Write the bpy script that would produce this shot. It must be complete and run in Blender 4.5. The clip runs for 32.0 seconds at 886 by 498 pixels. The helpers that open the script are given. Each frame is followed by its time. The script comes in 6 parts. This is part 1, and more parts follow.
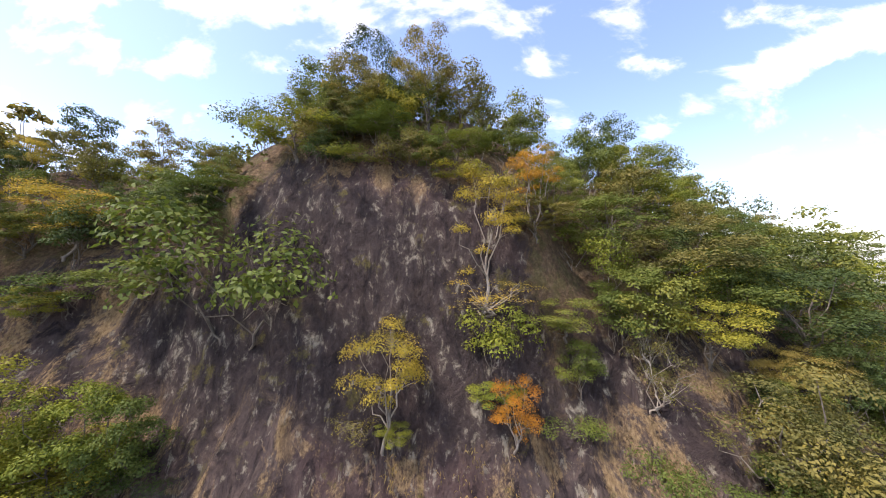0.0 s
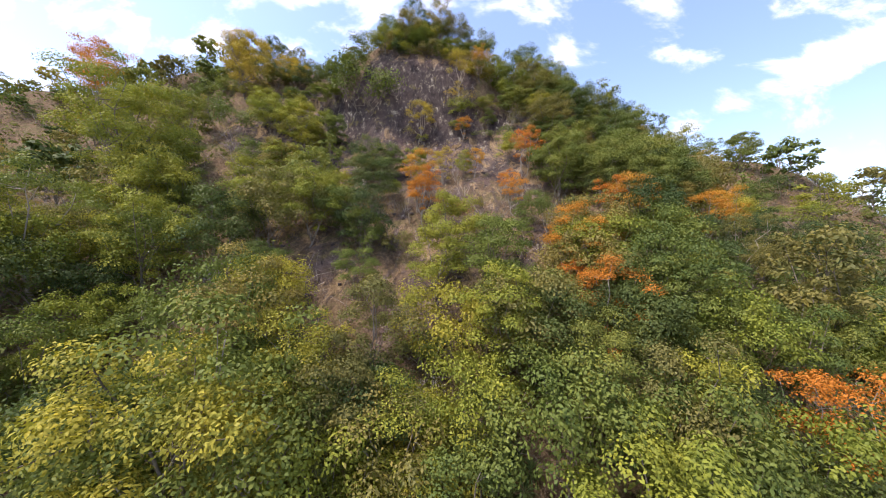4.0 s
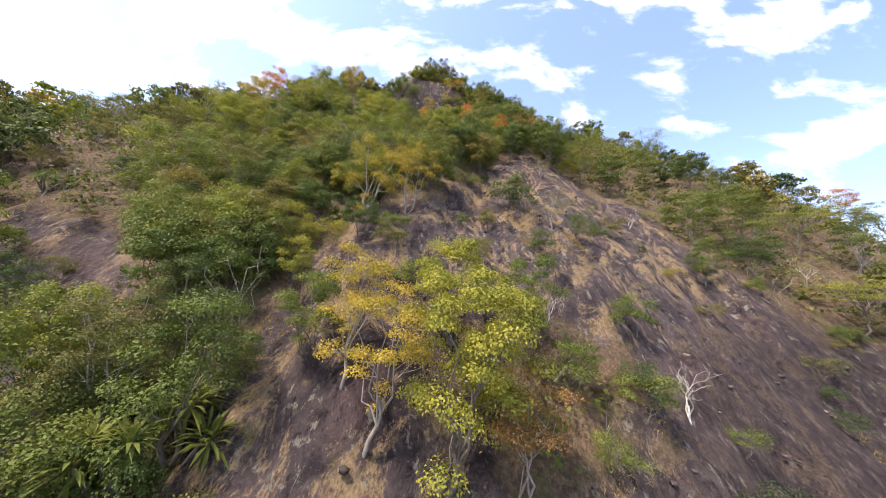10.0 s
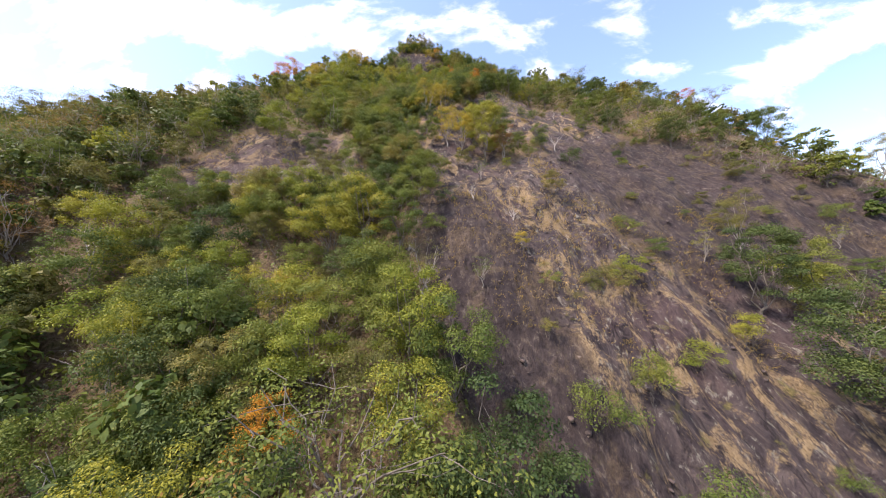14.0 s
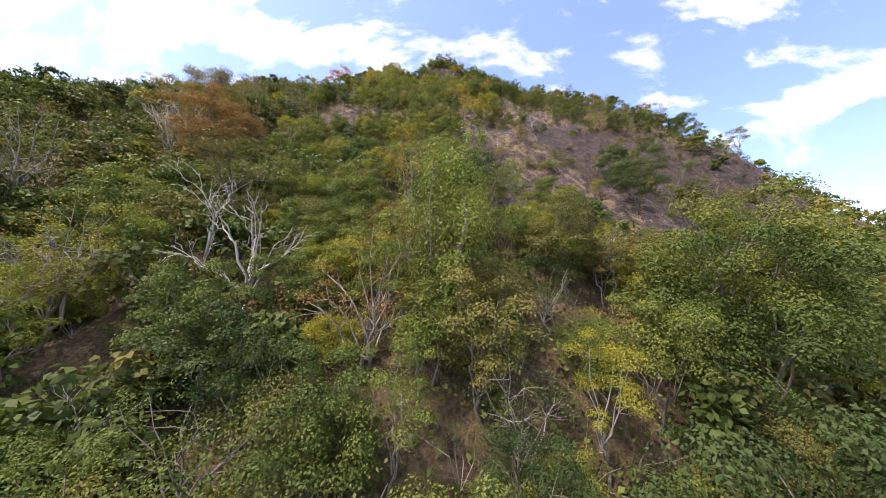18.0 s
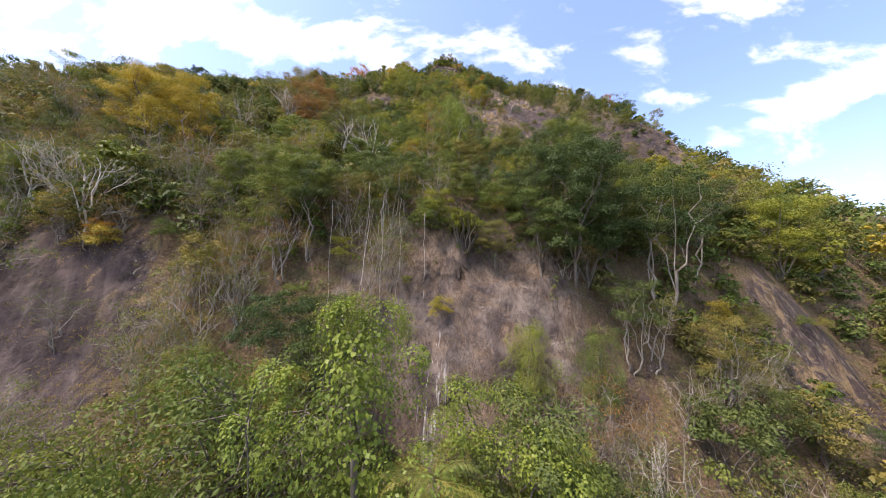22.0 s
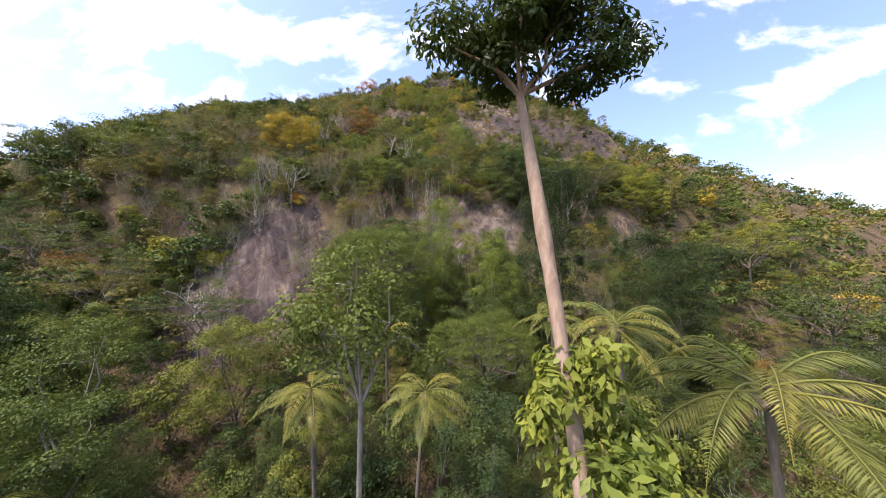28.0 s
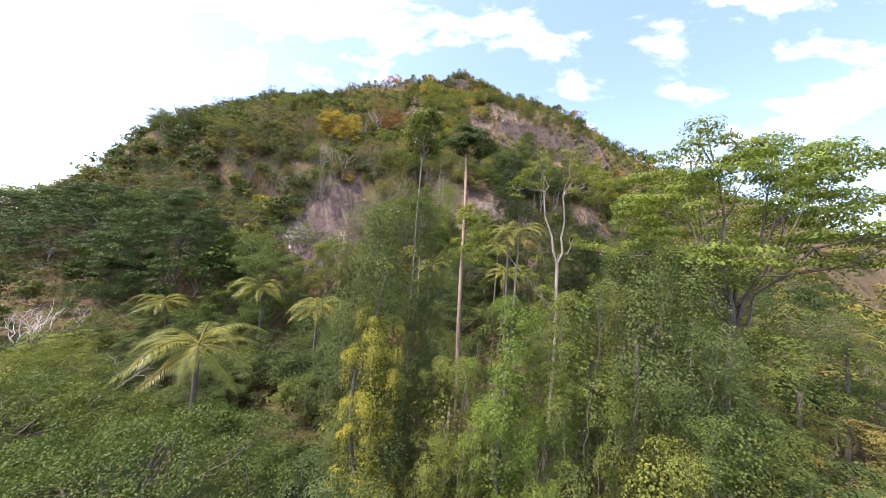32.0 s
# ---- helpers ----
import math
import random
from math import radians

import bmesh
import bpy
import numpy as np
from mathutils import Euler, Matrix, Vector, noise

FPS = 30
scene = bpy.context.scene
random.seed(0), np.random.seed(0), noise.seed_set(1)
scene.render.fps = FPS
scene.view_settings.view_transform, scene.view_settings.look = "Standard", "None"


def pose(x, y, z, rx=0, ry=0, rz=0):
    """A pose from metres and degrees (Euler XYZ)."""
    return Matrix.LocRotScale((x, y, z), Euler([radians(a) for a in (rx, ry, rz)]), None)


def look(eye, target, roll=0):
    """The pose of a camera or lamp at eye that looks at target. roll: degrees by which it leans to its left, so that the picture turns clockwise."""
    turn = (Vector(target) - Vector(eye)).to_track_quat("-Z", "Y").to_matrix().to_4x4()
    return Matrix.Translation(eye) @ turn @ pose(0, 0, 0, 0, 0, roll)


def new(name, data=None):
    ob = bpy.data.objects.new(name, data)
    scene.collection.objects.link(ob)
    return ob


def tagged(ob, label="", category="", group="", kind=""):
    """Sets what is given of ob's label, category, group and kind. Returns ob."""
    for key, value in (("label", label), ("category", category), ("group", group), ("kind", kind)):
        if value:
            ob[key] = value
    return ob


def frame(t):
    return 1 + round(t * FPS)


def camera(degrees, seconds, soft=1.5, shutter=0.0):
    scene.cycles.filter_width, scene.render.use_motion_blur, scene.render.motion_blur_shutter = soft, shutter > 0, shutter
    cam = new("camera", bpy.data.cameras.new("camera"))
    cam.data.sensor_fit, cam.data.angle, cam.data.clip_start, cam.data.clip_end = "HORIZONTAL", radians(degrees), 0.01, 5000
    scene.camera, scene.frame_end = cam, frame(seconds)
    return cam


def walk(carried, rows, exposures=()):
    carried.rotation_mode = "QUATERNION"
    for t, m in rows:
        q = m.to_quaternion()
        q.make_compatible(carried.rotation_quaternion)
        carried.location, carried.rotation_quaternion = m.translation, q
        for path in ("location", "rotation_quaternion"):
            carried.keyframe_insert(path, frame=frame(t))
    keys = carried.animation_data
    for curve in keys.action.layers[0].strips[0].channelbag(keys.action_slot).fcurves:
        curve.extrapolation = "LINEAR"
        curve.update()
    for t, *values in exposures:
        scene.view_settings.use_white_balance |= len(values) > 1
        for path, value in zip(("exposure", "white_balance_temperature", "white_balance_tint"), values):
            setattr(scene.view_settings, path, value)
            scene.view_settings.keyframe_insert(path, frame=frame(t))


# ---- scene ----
cam = camera(113.8, 32.0, 1.0, 0.0)
METRES, EYE, TILT, LEAN, TURN = 220.0, 138.0, 1.0, 0.0, 0.0
ROWS = [
    (0.0, 0.0, 0.0, 0.0, 0.0, 0.0, -0.0),
    (0.5, -0.001, -0.0097, -0.0109, 0.02, -1.35, 1.24),
    (1.0, -0.0014, -0.0201, -0.0217, 0.21, -1.98, 1.39),
    (1.5, -0.0012, -0.0313, -0.0325, 0.49, -2.29, 1.15),
    (2.0, -0.0004, -0.0433, -0.0429, 0.7, -2.54, 0.69),
    (2.5, 0.0012, -0.0561, -0.0531, 1.02, -2.69, 0.12),
    (3.0, 0.0035, -0.0697, -0.0629, 1.4, -2.84, -0.57),
    (3.5, 0.0067, -0.0834, -0.0726, 1.91, -2.62, -1.66),
    (5.5, 0.0268, -0.1425, -0.1138, 4.24, 1.54, -6.78),
    (6.0, 0.0318, -0.1547, -0.1238, 4.68, 3.16, -7.82),
    (6.5, 0.0368, -0.1669, -0.134, 5.1, 4.78, -8.73),
    (7.0, 0.0415, -0.179, -0.1448, 5.38, 6.19, -9.47),
    (7.5, 0.0454, -0.1911, -0.1561, 5.4, 7.25, -9.9),
    (8.0, 0.0482, -0.2025, -0.1681, 5.1, 7.94, -10.05),
    (8.5, 0.0509, -0.2155, -0.1804, 5.01, 7.95, -9.67),
    (9.0, 0.0524, -0.2286, -0.193, 4.79, 7.69, -8.86),
    (9.5, 0.0529, -0.2417, -0.2063, 4.39, 7.32, -7.99),
    (10.0, 0.0533, -0.2561, -0.2191, 4.13, 6.43, -7.2),
    (10.5, 0.053, -0.2709, -0.2307, 4.0, 5.3, -6.16),
    (11.0, 0.051, -0.2859, -0.242, 3.62, 4.37, -4.9),
    (11.5, 0.0488, -0.3005, -0.253, 3.3, 3.67, -3.69),
    (12.0, 0.0469, -0.3151, -0.2639, 3.09, 3.15, -2.36),
    (12.5, 0.0434, -0.3296, -0.2746, 2.53, 2.7, -0.91),
    (13.0, 0.0404, -0.3442, -0.285, 2.25, 2.28, 0.61),
    (13.5, 0.0378, -0.3582, -0.2956, 2.12, 2.14, 1.48),
    (14.0, 0.0359, -0.3716, -0.3061, 2.2, 2.3, 1.76),
    (14.5, 0.0339, -0.3847, -0.317, 2.21, 2.75, 1.57),
    (16.5, 0.0319, -0.4355, -0.3609, 2.8, 4.54, -0.47),
    (17.0, 0.0324, -0.4473, -0.3711, 2.93, 4.96, -1.03),
    (17.5, 0.0331, -0.4588, -0.3808, 3.03, 5.22, -1.65),
    (18.0, 0.0343, -0.47, -0.3901, 3.21, 5.27, -2.35),
    (18.5, 0.0354, -0.4832, -0.4003, 3.38, 5.31, -2.75),
    (19.0, 0.0362, -0.4964, -0.4102, 3.43, 5.54, -3.09),
    (19.5, 0.0372, -0.5095, -0.4206, 3.44, 6.08, -3.54),
    (20.0, 0.0378, -0.523, -0.4313, 3.45, 6.5, -3.58),
    (20.5, 0.0383, -0.5363, -0.4417, 3.44, 6.58, -3.57),
    (21.0, 0.0385, -0.5499, -0.4518, 3.44, 6.24, -3.29),
    (21.5, 0.0385, -0.5638, -0.4611, 3.41, 5.63, -2.9),
    (22.0, 0.0382, -0.5776, -0.469, 3.35, 4.78, -2.36),
    (22.5, 0.0377, -0.591, -0.4759, 3.24, 3.6, -1.85),
    (23.0, 0.037, -0.6047, -0.4815, 3.26, 2.1, -1.35),
    (23.5, 0.0361, -0.6187, -0.486, 3.29, 0.66, -1.14),
    (24.0, 0.0352, -0.6319, -0.4898, 3.34, -0.37, -1.0),
    (24.5, 0.0341, -0.6441, -0.4934, 3.33, -0.78, -0.86),
    (25.0, 0.0329, -0.6551, -0.4971, 3.19, -0.41, -0.66),
    (25.5, 0.0318, -0.6654, -0.5014, 2.92, 0.56, -0.35),
    (27.5, 0.0304, -0.701, -0.5166, 2.75, 4.15, 0.02),
    (28.0, 0.0309, -0.7114, -0.5193, 2.85, 4.16, -0.2),
    (28.5, 0.032, -0.7222, -0.522, 3.11, 4.03, -0.85),
    (29.0, 0.0337, -0.7329, -0.5249, 3.42, 4.05, -2.21),
    (29.5, 0.0358, -0.7442, -0.5281, 3.79, 4.2, -4.16),
    (30.0, 0.0378, -0.7558, -0.5324, 4.09, 4.35, -5.91),
    (30.5, 0.0391, -0.7681, -0.5365, 4.22, 4.07, -6.94),
    (31.0, 0.0398, -0.7811, -0.5403, 4.18, 3.49, -7.02),
    (31.5, 0.0399, -0.7948, -0.5444, 4.02, 2.91, -6.35),
    (32.0, 0.0393, -0.8093, -0.5486, 3.7, 2.32, -5.25),
]
walk(cam, [(t, pose(0, 0, EYE, TILT, LEAN, TURN) @ pose(METRES * x, METRES * y, METRES * z, 90 + pitch, roll, yaw)) for t, x, y, z, yaw, pitch, roll in ROWS],
     ((0, 1.08, 6550, 21), (3, 1.15, 6550, 21), (6, 1.12, 6550, 21), (9, 1.26, 6550, 21), (12, 1.32, 6550, 21), (15, 1.18, 6550, 21), (19, 1.08, 6550, 21), (23, 1.15, 6550, 21), (25, 1.08, 6550, 21), (28, 1.15, 6550, 21), (30, 1.28, 6550, 21), (32, 1.5, 6550, 21)))

# ---- daylight ----
SUN_AZ, SUN_EL = 242.0, 60.0          # degrees: compass angle from +y clockwise, height


def sun_way():
    a, e = radians(SUN_AZ), radians(SUN_EL)
    return Vector((math.sin(a) * math.cos(e), math.cos(a) * math.cos(e), math.sin(e)))


sun = new("sun", bpy.data.lights.new("sun", "SUN"))
sun.data.energy, sun.data.angle, sun.data.color = 3.4, radians(6), (1.0, 0.93, 0.82)
sun.matrix_world = look(sun_way() * 300, (0, 0, 0))

world = bpy.data.worlds.new("sky")
scene.world = world
world.use_nodes = True
wn, wl = world.node_tree.nodes, world.node_tree.links
wn.clear()


def wnode(kind, **values):
    n = wn.new(kind)
    for key, value in values.items():
        n.inputs[int(key[1:])].default_value = value
    return n


def wmath(op, a, b=None, c=None):
    n = wn.new("ShaderNodeMath")
    n.operation = op
    for i, v in enumerate((a, b, c)):
        if v is None:
            continue
        if isinstance(v, (int, float)):
            n.inputs[i].default_value = v
        else:
            wl.new(v, n.inputs[i])
    return n.outputs[0]


sky = wn.new("ShaderNodeTexSky")
sky.sky_type, sky.sun_disc = "NISHITA", False
sky.sun_elevation, sky.sun_rotation = radians(SUN_EL), radians(SUN_AZ)
sky.air_density, sky.dust_density, sky.ozone_density = 1.0, 1.2, 1.0
coord = wn.new("ShaderNodeTexCoord")
sep = wn.new("ShaderNodeSeparateXYZ")
wl.new(coord.outputs["Generated"], sep.inputs[0])
# clouds as they lie over the hill: broken banks, with a thin streak
ahead = wmath("MAXIMUM", wmath("ABSOLUTE", sep.outputs[1]), 0.15)
across, height = wmath("DIVIDE", sep.outputs[0], ahead), wmath("DIVIDE", sep.outputs[2], ahead)
flat = wn.new("ShaderNodeCombineXYZ")
wl.new(across, flat.inputs[0])
wl.new(height, flat.inputs[1])
turned = wn.new("ShaderNodeMapping")
turned.inputs["Rotation"].default_value = (0, 0, radians(-22))
turned.inputs["Scale"].default_value = (0.9, 1.5, 1.0)
turned.inputs["Location"].default_value = (0.4, 0.15, 0)
wl.new(flat.outputs[0], turned.inputs[0])
puffs = wn.new("ShaderNodeTexNoise")
puffs.inputs["Scale"].default_value, puffs.inputs["Detail"].default_value = 3.4, 10.0
puffs.inputs["Roughness"].default_value, puffs.inputs["Distortion"].default_value = 0.58, 0.25
wl.new(turned.outputs[0], puffs.inputs["Vector"])


def bank(cu, cv, long, short, lean, gain):
    """Cloud cover that is thickest at one place of the sky and thins out round it."""
    c, s = math.cos(radians(lean)), math.sin(radians(lean))
    du, dv = wmath("SUBTRACT", across, cu), wmath("SUBTRACT", height, cv)
    a = wmath("DIVIDE", wmath("ADD", wmath("MULTIPLY", du, c), wmath("MULTIPLY", dv, s)), long)
    b = wmath("DIVIDE", wmath("SUBTRACT", wmath("MULTIPLY", dv, c), wmath("MULTIPLY", du, s)), short)
    d = wmath("ADD", wmath("MULTIPLY", a, a), wmath("MULTIPLY", b, b))
    return wmath("DIVIDE", gain, wmath("ADD", 1.0, wmath("MULTIPLY", d, d)))


cover = wmath("ADD", wmath("MULTIPLY", puffs.outputs["Fac"], 3.6), -1.62)
for lobe in ((-1.3, 0.98, 0.85, 0.17, -6, 0.58), (-0.48, 0.87, 0.20, 0.09, -18, 0.34), (-1.0, 0.70, 0.30, 0.08, -10, 0.30), (0.98, 1.03, 0.28, 0.14, 28, 0.62), (1.2, 0.88, 0.14, 0.05, 20, 0.30), (1.26, 0.69, 0.50, 0.06, 25, 0.55), (0.42, 1.08, 0.14, 0.07, 30, 0.32), (-0.1, 1.14, 0.14, 0.08, 20, 0.34), (-1.75, 0.48, 0.45, 0.12, 0, 0.42), (0.35, 0.66, 0.40, 0.16, 60, 0.10)):
    cover = wmath("ADD", cover, bank(*lobe))
edge = wn.new("ShaderNodeMapRange")
edge.interpolation_type = "SMOOTHSTEP"
edge.inputs["From Min"].default_value, edge.inputs["From Max"].default_value = 0.36, 1.2
wl.new(cover, edge.inputs["Value"])
mixed = wn.new("ShaderNodeMix")
mixed.data_type = "RGBA"
wl.new(edge.outputs[0], mixed.inputs["Factor"])
wl.new(sky.outputs[0], mixed.inputs["A"])
mixed.inputs["B"].default_value = (5.6, 5.6, 5.7, 1)
back = wn.new("ShaderNodeBackground")
back.inputs["Strength"].default_value = 0.18
wl.new(mixed.outputs["Result"], back.inputs["Color"])
wl.new(back.outputs[0], wn.new("ShaderNodeOutputWorld").inputs[0])


# ---- lie of the land ----
def step(a, b, v):
    t = np.clip((v - a) / (b - a), 0, 1)
    return t * t * (3 - 2 * t)


def grain(x, y, seed=0):
    """Smooth value noise between -1 and 1."""
    x, y = np.asarray(x, float), np.asarray(y, float)
    ix, iy = np.floor(x).astype(np.int64), np.floor(y).astype(np.int64)
    fx, fy = x - ix, y - iy
    fx, fy = fx * fx * (3 - 2 * fx), fy * fy * (3 - 2 * fy)

    def corner(i, j):
        h = (i * 374761393 + j * 668265263 + seed * 974711) & 0x7FFFFFFF
        h = ((h ^ (h >> 13)) * 1274126177) & 0x7FFFFFFF
        return ((h ^ (h >> 16)) & 0xFFFF) / 32767.5 - 1
    return ((corner(ix, iy) * (1 - fx) + corner(ix + 1, iy) * fx) * (1 - fy)
            + (corner(ix, iy + 1) * (1 - fx) + corner(ix + 1, iy + 1) * fx) * fy)


def fbm(x, y, seed=0, octaves=4):
    return sum(grain(x * 2 ** i, y * 2 ** i, seed + i) * 0.5 ** i for i in range(octaves))


SLOPE_Y = (-2600, -400, -200, -165, -150, -135, -122, -112, -106, -102.5, -99, -95, -85, -75, -62, -54, -46, -38, -30, -20, -8, 2, 8, 12, 16, 22, 30, 60, 160, 420, 2600)
SLOPE_Z = (-2, -2, -3, -2, 0, 4, 9, 15, 20, 26, 33, 39, 47, 56, 66.5, 75, 81, 89.5, 96.5, 105.5, 115, 123, 128.5, 133, 140, 148, 148, 128, 60, 0, -2)


def profile(y):
    return sum(np.interp(y + d, SLOPE_Y, SLOPE_Z) for d in (-2.5, -1.2, 0, 1.2, 2.5)) / 5


def land(x, y):
    """Height of the ground."""
    x, y = np.asarray(x, float), np.asarray(y, float)
    upper = step(-70, 5, y)
    left = step(15, 60, -x) * (4 * upper - 9 * (1 - upper)) + np.maximum(-x - 78, 0) * 0.8
    right = step(8, 45, x) * (7 - 5 * upper) + step(42, 66, x) * 7 + np.maximum(x - 66, 0) * 0.4
    wave = 4.0 * fbm(x * 0.030, y * 0.012, 3, 3) * step(8, 22, np.abs(x + 3) + np.maximum(-y, 0) * 0.1)
    s = y - left - right + wave
    z = profile(s)
    crest = 149 - 0.10 * np.maximum(-12 - x, 0) - 0.42 * np.maximum(x - 2, 0) + 1.5 * fbm(x * 0.05, y * 0.05, 9, 2)
    k = 5.0
    z = np.where(z > crest - 30, -k * np.logaddexp(-z / k, -crest / k), z)
    # the summit crag
    crag = step(-15, -11.5, x) * step(9.5, 2.0, x)
    z = z + crag * (5.0 * step(11.2, 13.4, y + 0.22 * x * 0.5) * step(26, 15, y) - 1.2 * step(3, 9, y) * step(13.0, 11.8, y))
    # a slab that bulges from the foot of the hill, and the stony spine
    z = z + 7.5 * np.exp(-((x + 23) / 11) ** 2 - ((y + 111) / 10) ** 2) + 3.0 * np.exp(-((x - 20) / 12) ** 2 - ((y + 42) / 17) ** 2)
    # the eastern shoulder ends in a rocky brow; the western flank sinks to a saddle
    z = z + 6.5 * np.exp(-((x - 60) / 9) ** 2 - ((y + 43) / 12) ** 2) - 9 * step(64, 76, x) * step(-78, -58, y) * step(30, 5, y)
    z = z - 4.5 * np.exp(-((x - 58) / 10) ** 2 - ((y - 4) / 11) ** 2) - 6.5 * np.exp(-((x + 60) / 15) ** 2 - ((y + 50) / 13) ** 2)
    z = z + 7 * np.exp(-((x + 88) / 16) ** 2 - ((y + 108) / 22) ** 2) + 0.4 * np.exp(-((x + 8) / 9) ** 2 - ((y - 19) / 6) ** 2)
    # broken rock and gullies that run down the slope
    steep = step(-118, -98, y) * step(60, 20, y)
    z = z + steep * (0.9 * fbm(x * 0.16, y * 0.045, 21, 3) + 0.45 * fbm(x * 0.5, y * 0.22, 31, 3))
    # the far hills
    far = np.hypot(x, y + 60)
    hills = step(190, 480, far) * (85 + 40 * fbm(x * 0.0028, y * 0.0028, 41, 3)) * step(-500, 60, y + np.abs(x) * 0.5)
    return z + np.maximum(hills, 0) * (1 - 0.8 * step(60, 260, -x)) + 0.6 * fbm(x * 0.07, y * 0.07, 51, 2)


# bare rock: centre, half lengths, how bare
BARE = ((-4, 11, 9.5, 5, 1.0), (-15.5, 10, 9.5, 6, 0.85), (9, 9, 6.5, 5, 0.6), (1, -2, 9, 9, 0.35), (21, -29, 15, 15, 0.9), (9, -40, 7, 10, 0.8), (-12, -46, 10, 9, 0.8), (33, -44, 20, 12, 0.95),
        (14, -60, 9, 14, 0.9), (30, -62, 14, 10, 0.75), (56, -52, 14, 9, 0.9), (9, -102, 8, 5, 1.0), (-7, -102, 8, 5, 0.2), (24, -101, 8, 5, 0.3), (-24.5, -112, 9.5, 12, 1.0), (20, -19, 8, 4.5, 0.8),
        (-38, -104, 6, 4, 0.35), (44, -93, 6, 6, 0.5))


def bareness(x, y):
    x, y = np.asarray(x, float), np.asarray(y, float)
    wob = 0.28 * fbm(x * 0.12, y * 0.12, 61, 3)
    out = np.zeros(np.broadcast(x, y).shape)
    for cx, cy, rx, ry, much in BARE:
        d = np.hypot((x - cx) / rx, (y - cy) / ry) + wob
        out = np.maximum(out, much * step(1.12, 0.72, d))
    return out


def blocks(x, z, seed, size):
    """Broken rock: a random step for each angular block."""
    u, w = x / size + 0.35 * grain(x * 0.6, z * 0.6, seed), z / size * 0.8 + 0.35 * grain(x * 0.6, z * 0.6, seed + 5)
    i = np.floor(u).astype(np.int64)
    j = np.floor(w + 0.37 * i).astype(np.int64)
    h = ((i * 374761393 + j * 668265263 + seed * 974711) & 0x7FFFFFFF)
    h = ((h ^ (h >> 13)) * 1274126177) & 0x7FFFFFFF
    return ((h ^ (h >> 16)) & 0xFFFF) / 32767.5 - 1


# ---- materials ----
def material(name):
    m = bpy.data.materials.new(name)
    m.use_nodes = True
    m.node_tree.nodes.clear()
    return m, m.node_tree.nodes, m.node_tree.links


def ramp(nodes, links, source, *stops):
    r = nodes.new("ShaderNodeValToRGB")
    while len(r.color_ramp.elements) < len(stops):
        r.color_ramp.elements.new(0.5)
    for el, (at, col) in zip(r.color_ramp.elements, stops):
        el.position, el.color = at, (*col, 1)
    links.new(source, r.inputs[0])
    return r.outputs[0]


def noise_tex(nodes, links, vector, scale, detail=4, rough=0.55, distort=0.0):
    n = nodes.new("ShaderNodeTexNoise")
    n.inputs["Scale"].default_value, n.inputs["Detail"].default_value = scale, detail
    n.inputs["Roughness"].default_value, n.inputs["Distortion"].default_value = rough, distort
    if vector:
        links.new(vector, n.inputs["Vector"])
    return n.outputs["Fac"]


def stretch(nodes, links, vector, scale):
    m = nodes.new("ShaderNodeMapping")
    m.inputs["Scale"].default_value = scale
    links.new(vector, m.inputs[0])
    return m.outputs[0]


def blend(nodes, links, fac, a, b, mode="MIX"):
    m = nodes.new("ShaderNodeMix")
    m.data_type, m.blend_type = "RGBA", mode
    for sock, v in ((m.inputs["Factor"], fac), (m.inputs["A"], a), (m.inputs["B"], b)):
        if isinstance(v, tuple):
            sock.default_value = (*v, 1)
        elif isinstance(v, (int, float)):
            sock.default_value = v
        else:
            links.new(v, sock)
    return m.outputs["Result"]


def calc(nodes, links, op, a, b=0.0):
    m = nodes.new("ShaderNodeMath")
    m.operation = op
    for i, v in enumerate((a, b)):
        if isinstance(v, (int, float)):
            m.inputs[i].default_value = v
        else:
            links.new(v, m.inputs[i])
    return m.outputs[0]


def soft_step(nodes, links, v, lo, hi):
    m = nodes.new("ShaderNodeMapRange")
    m.interpolation_type = "SMOOTHSTEP"
    m.inputs["From Min"].default_value, m.inputs["From Max"].default_value = lo, hi
    links.new(v, m.inputs["Value"])
    return m.outputs[0]


def finish(nodes, links, colour, rough, height=None, bump=0.3, reach=0.1, spec=0.3):
    b = nodes.new("ShaderNodeBsdfPrincipled")
    for sock, v in ((b.inputs["Base Color"], colour), (b.inputs["Roughness"], rough)):
        if isinstance(v, tuple):
            sock.default_value = (*v, 1)
        elif isinstance(v, (int, float)):
            sock.default_value = v
        else:
            links.new(v, sock)
    b.inputs["Specular IOR Level"].default_value = spec
    if height is not None:
        n = nodes.new("ShaderNodeBump")
        n.inputs["Strength"].default_value, n.inputs["Distance"].default_value = bump, reach
        links.new(height, n.inputs["Height"])
        links.new(n.outputs[0], b.inputs["Normal"])
    links.new(b.outputs[0], nodes.new("ShaderNodeOutputMaterial").inputs[0])
    return b


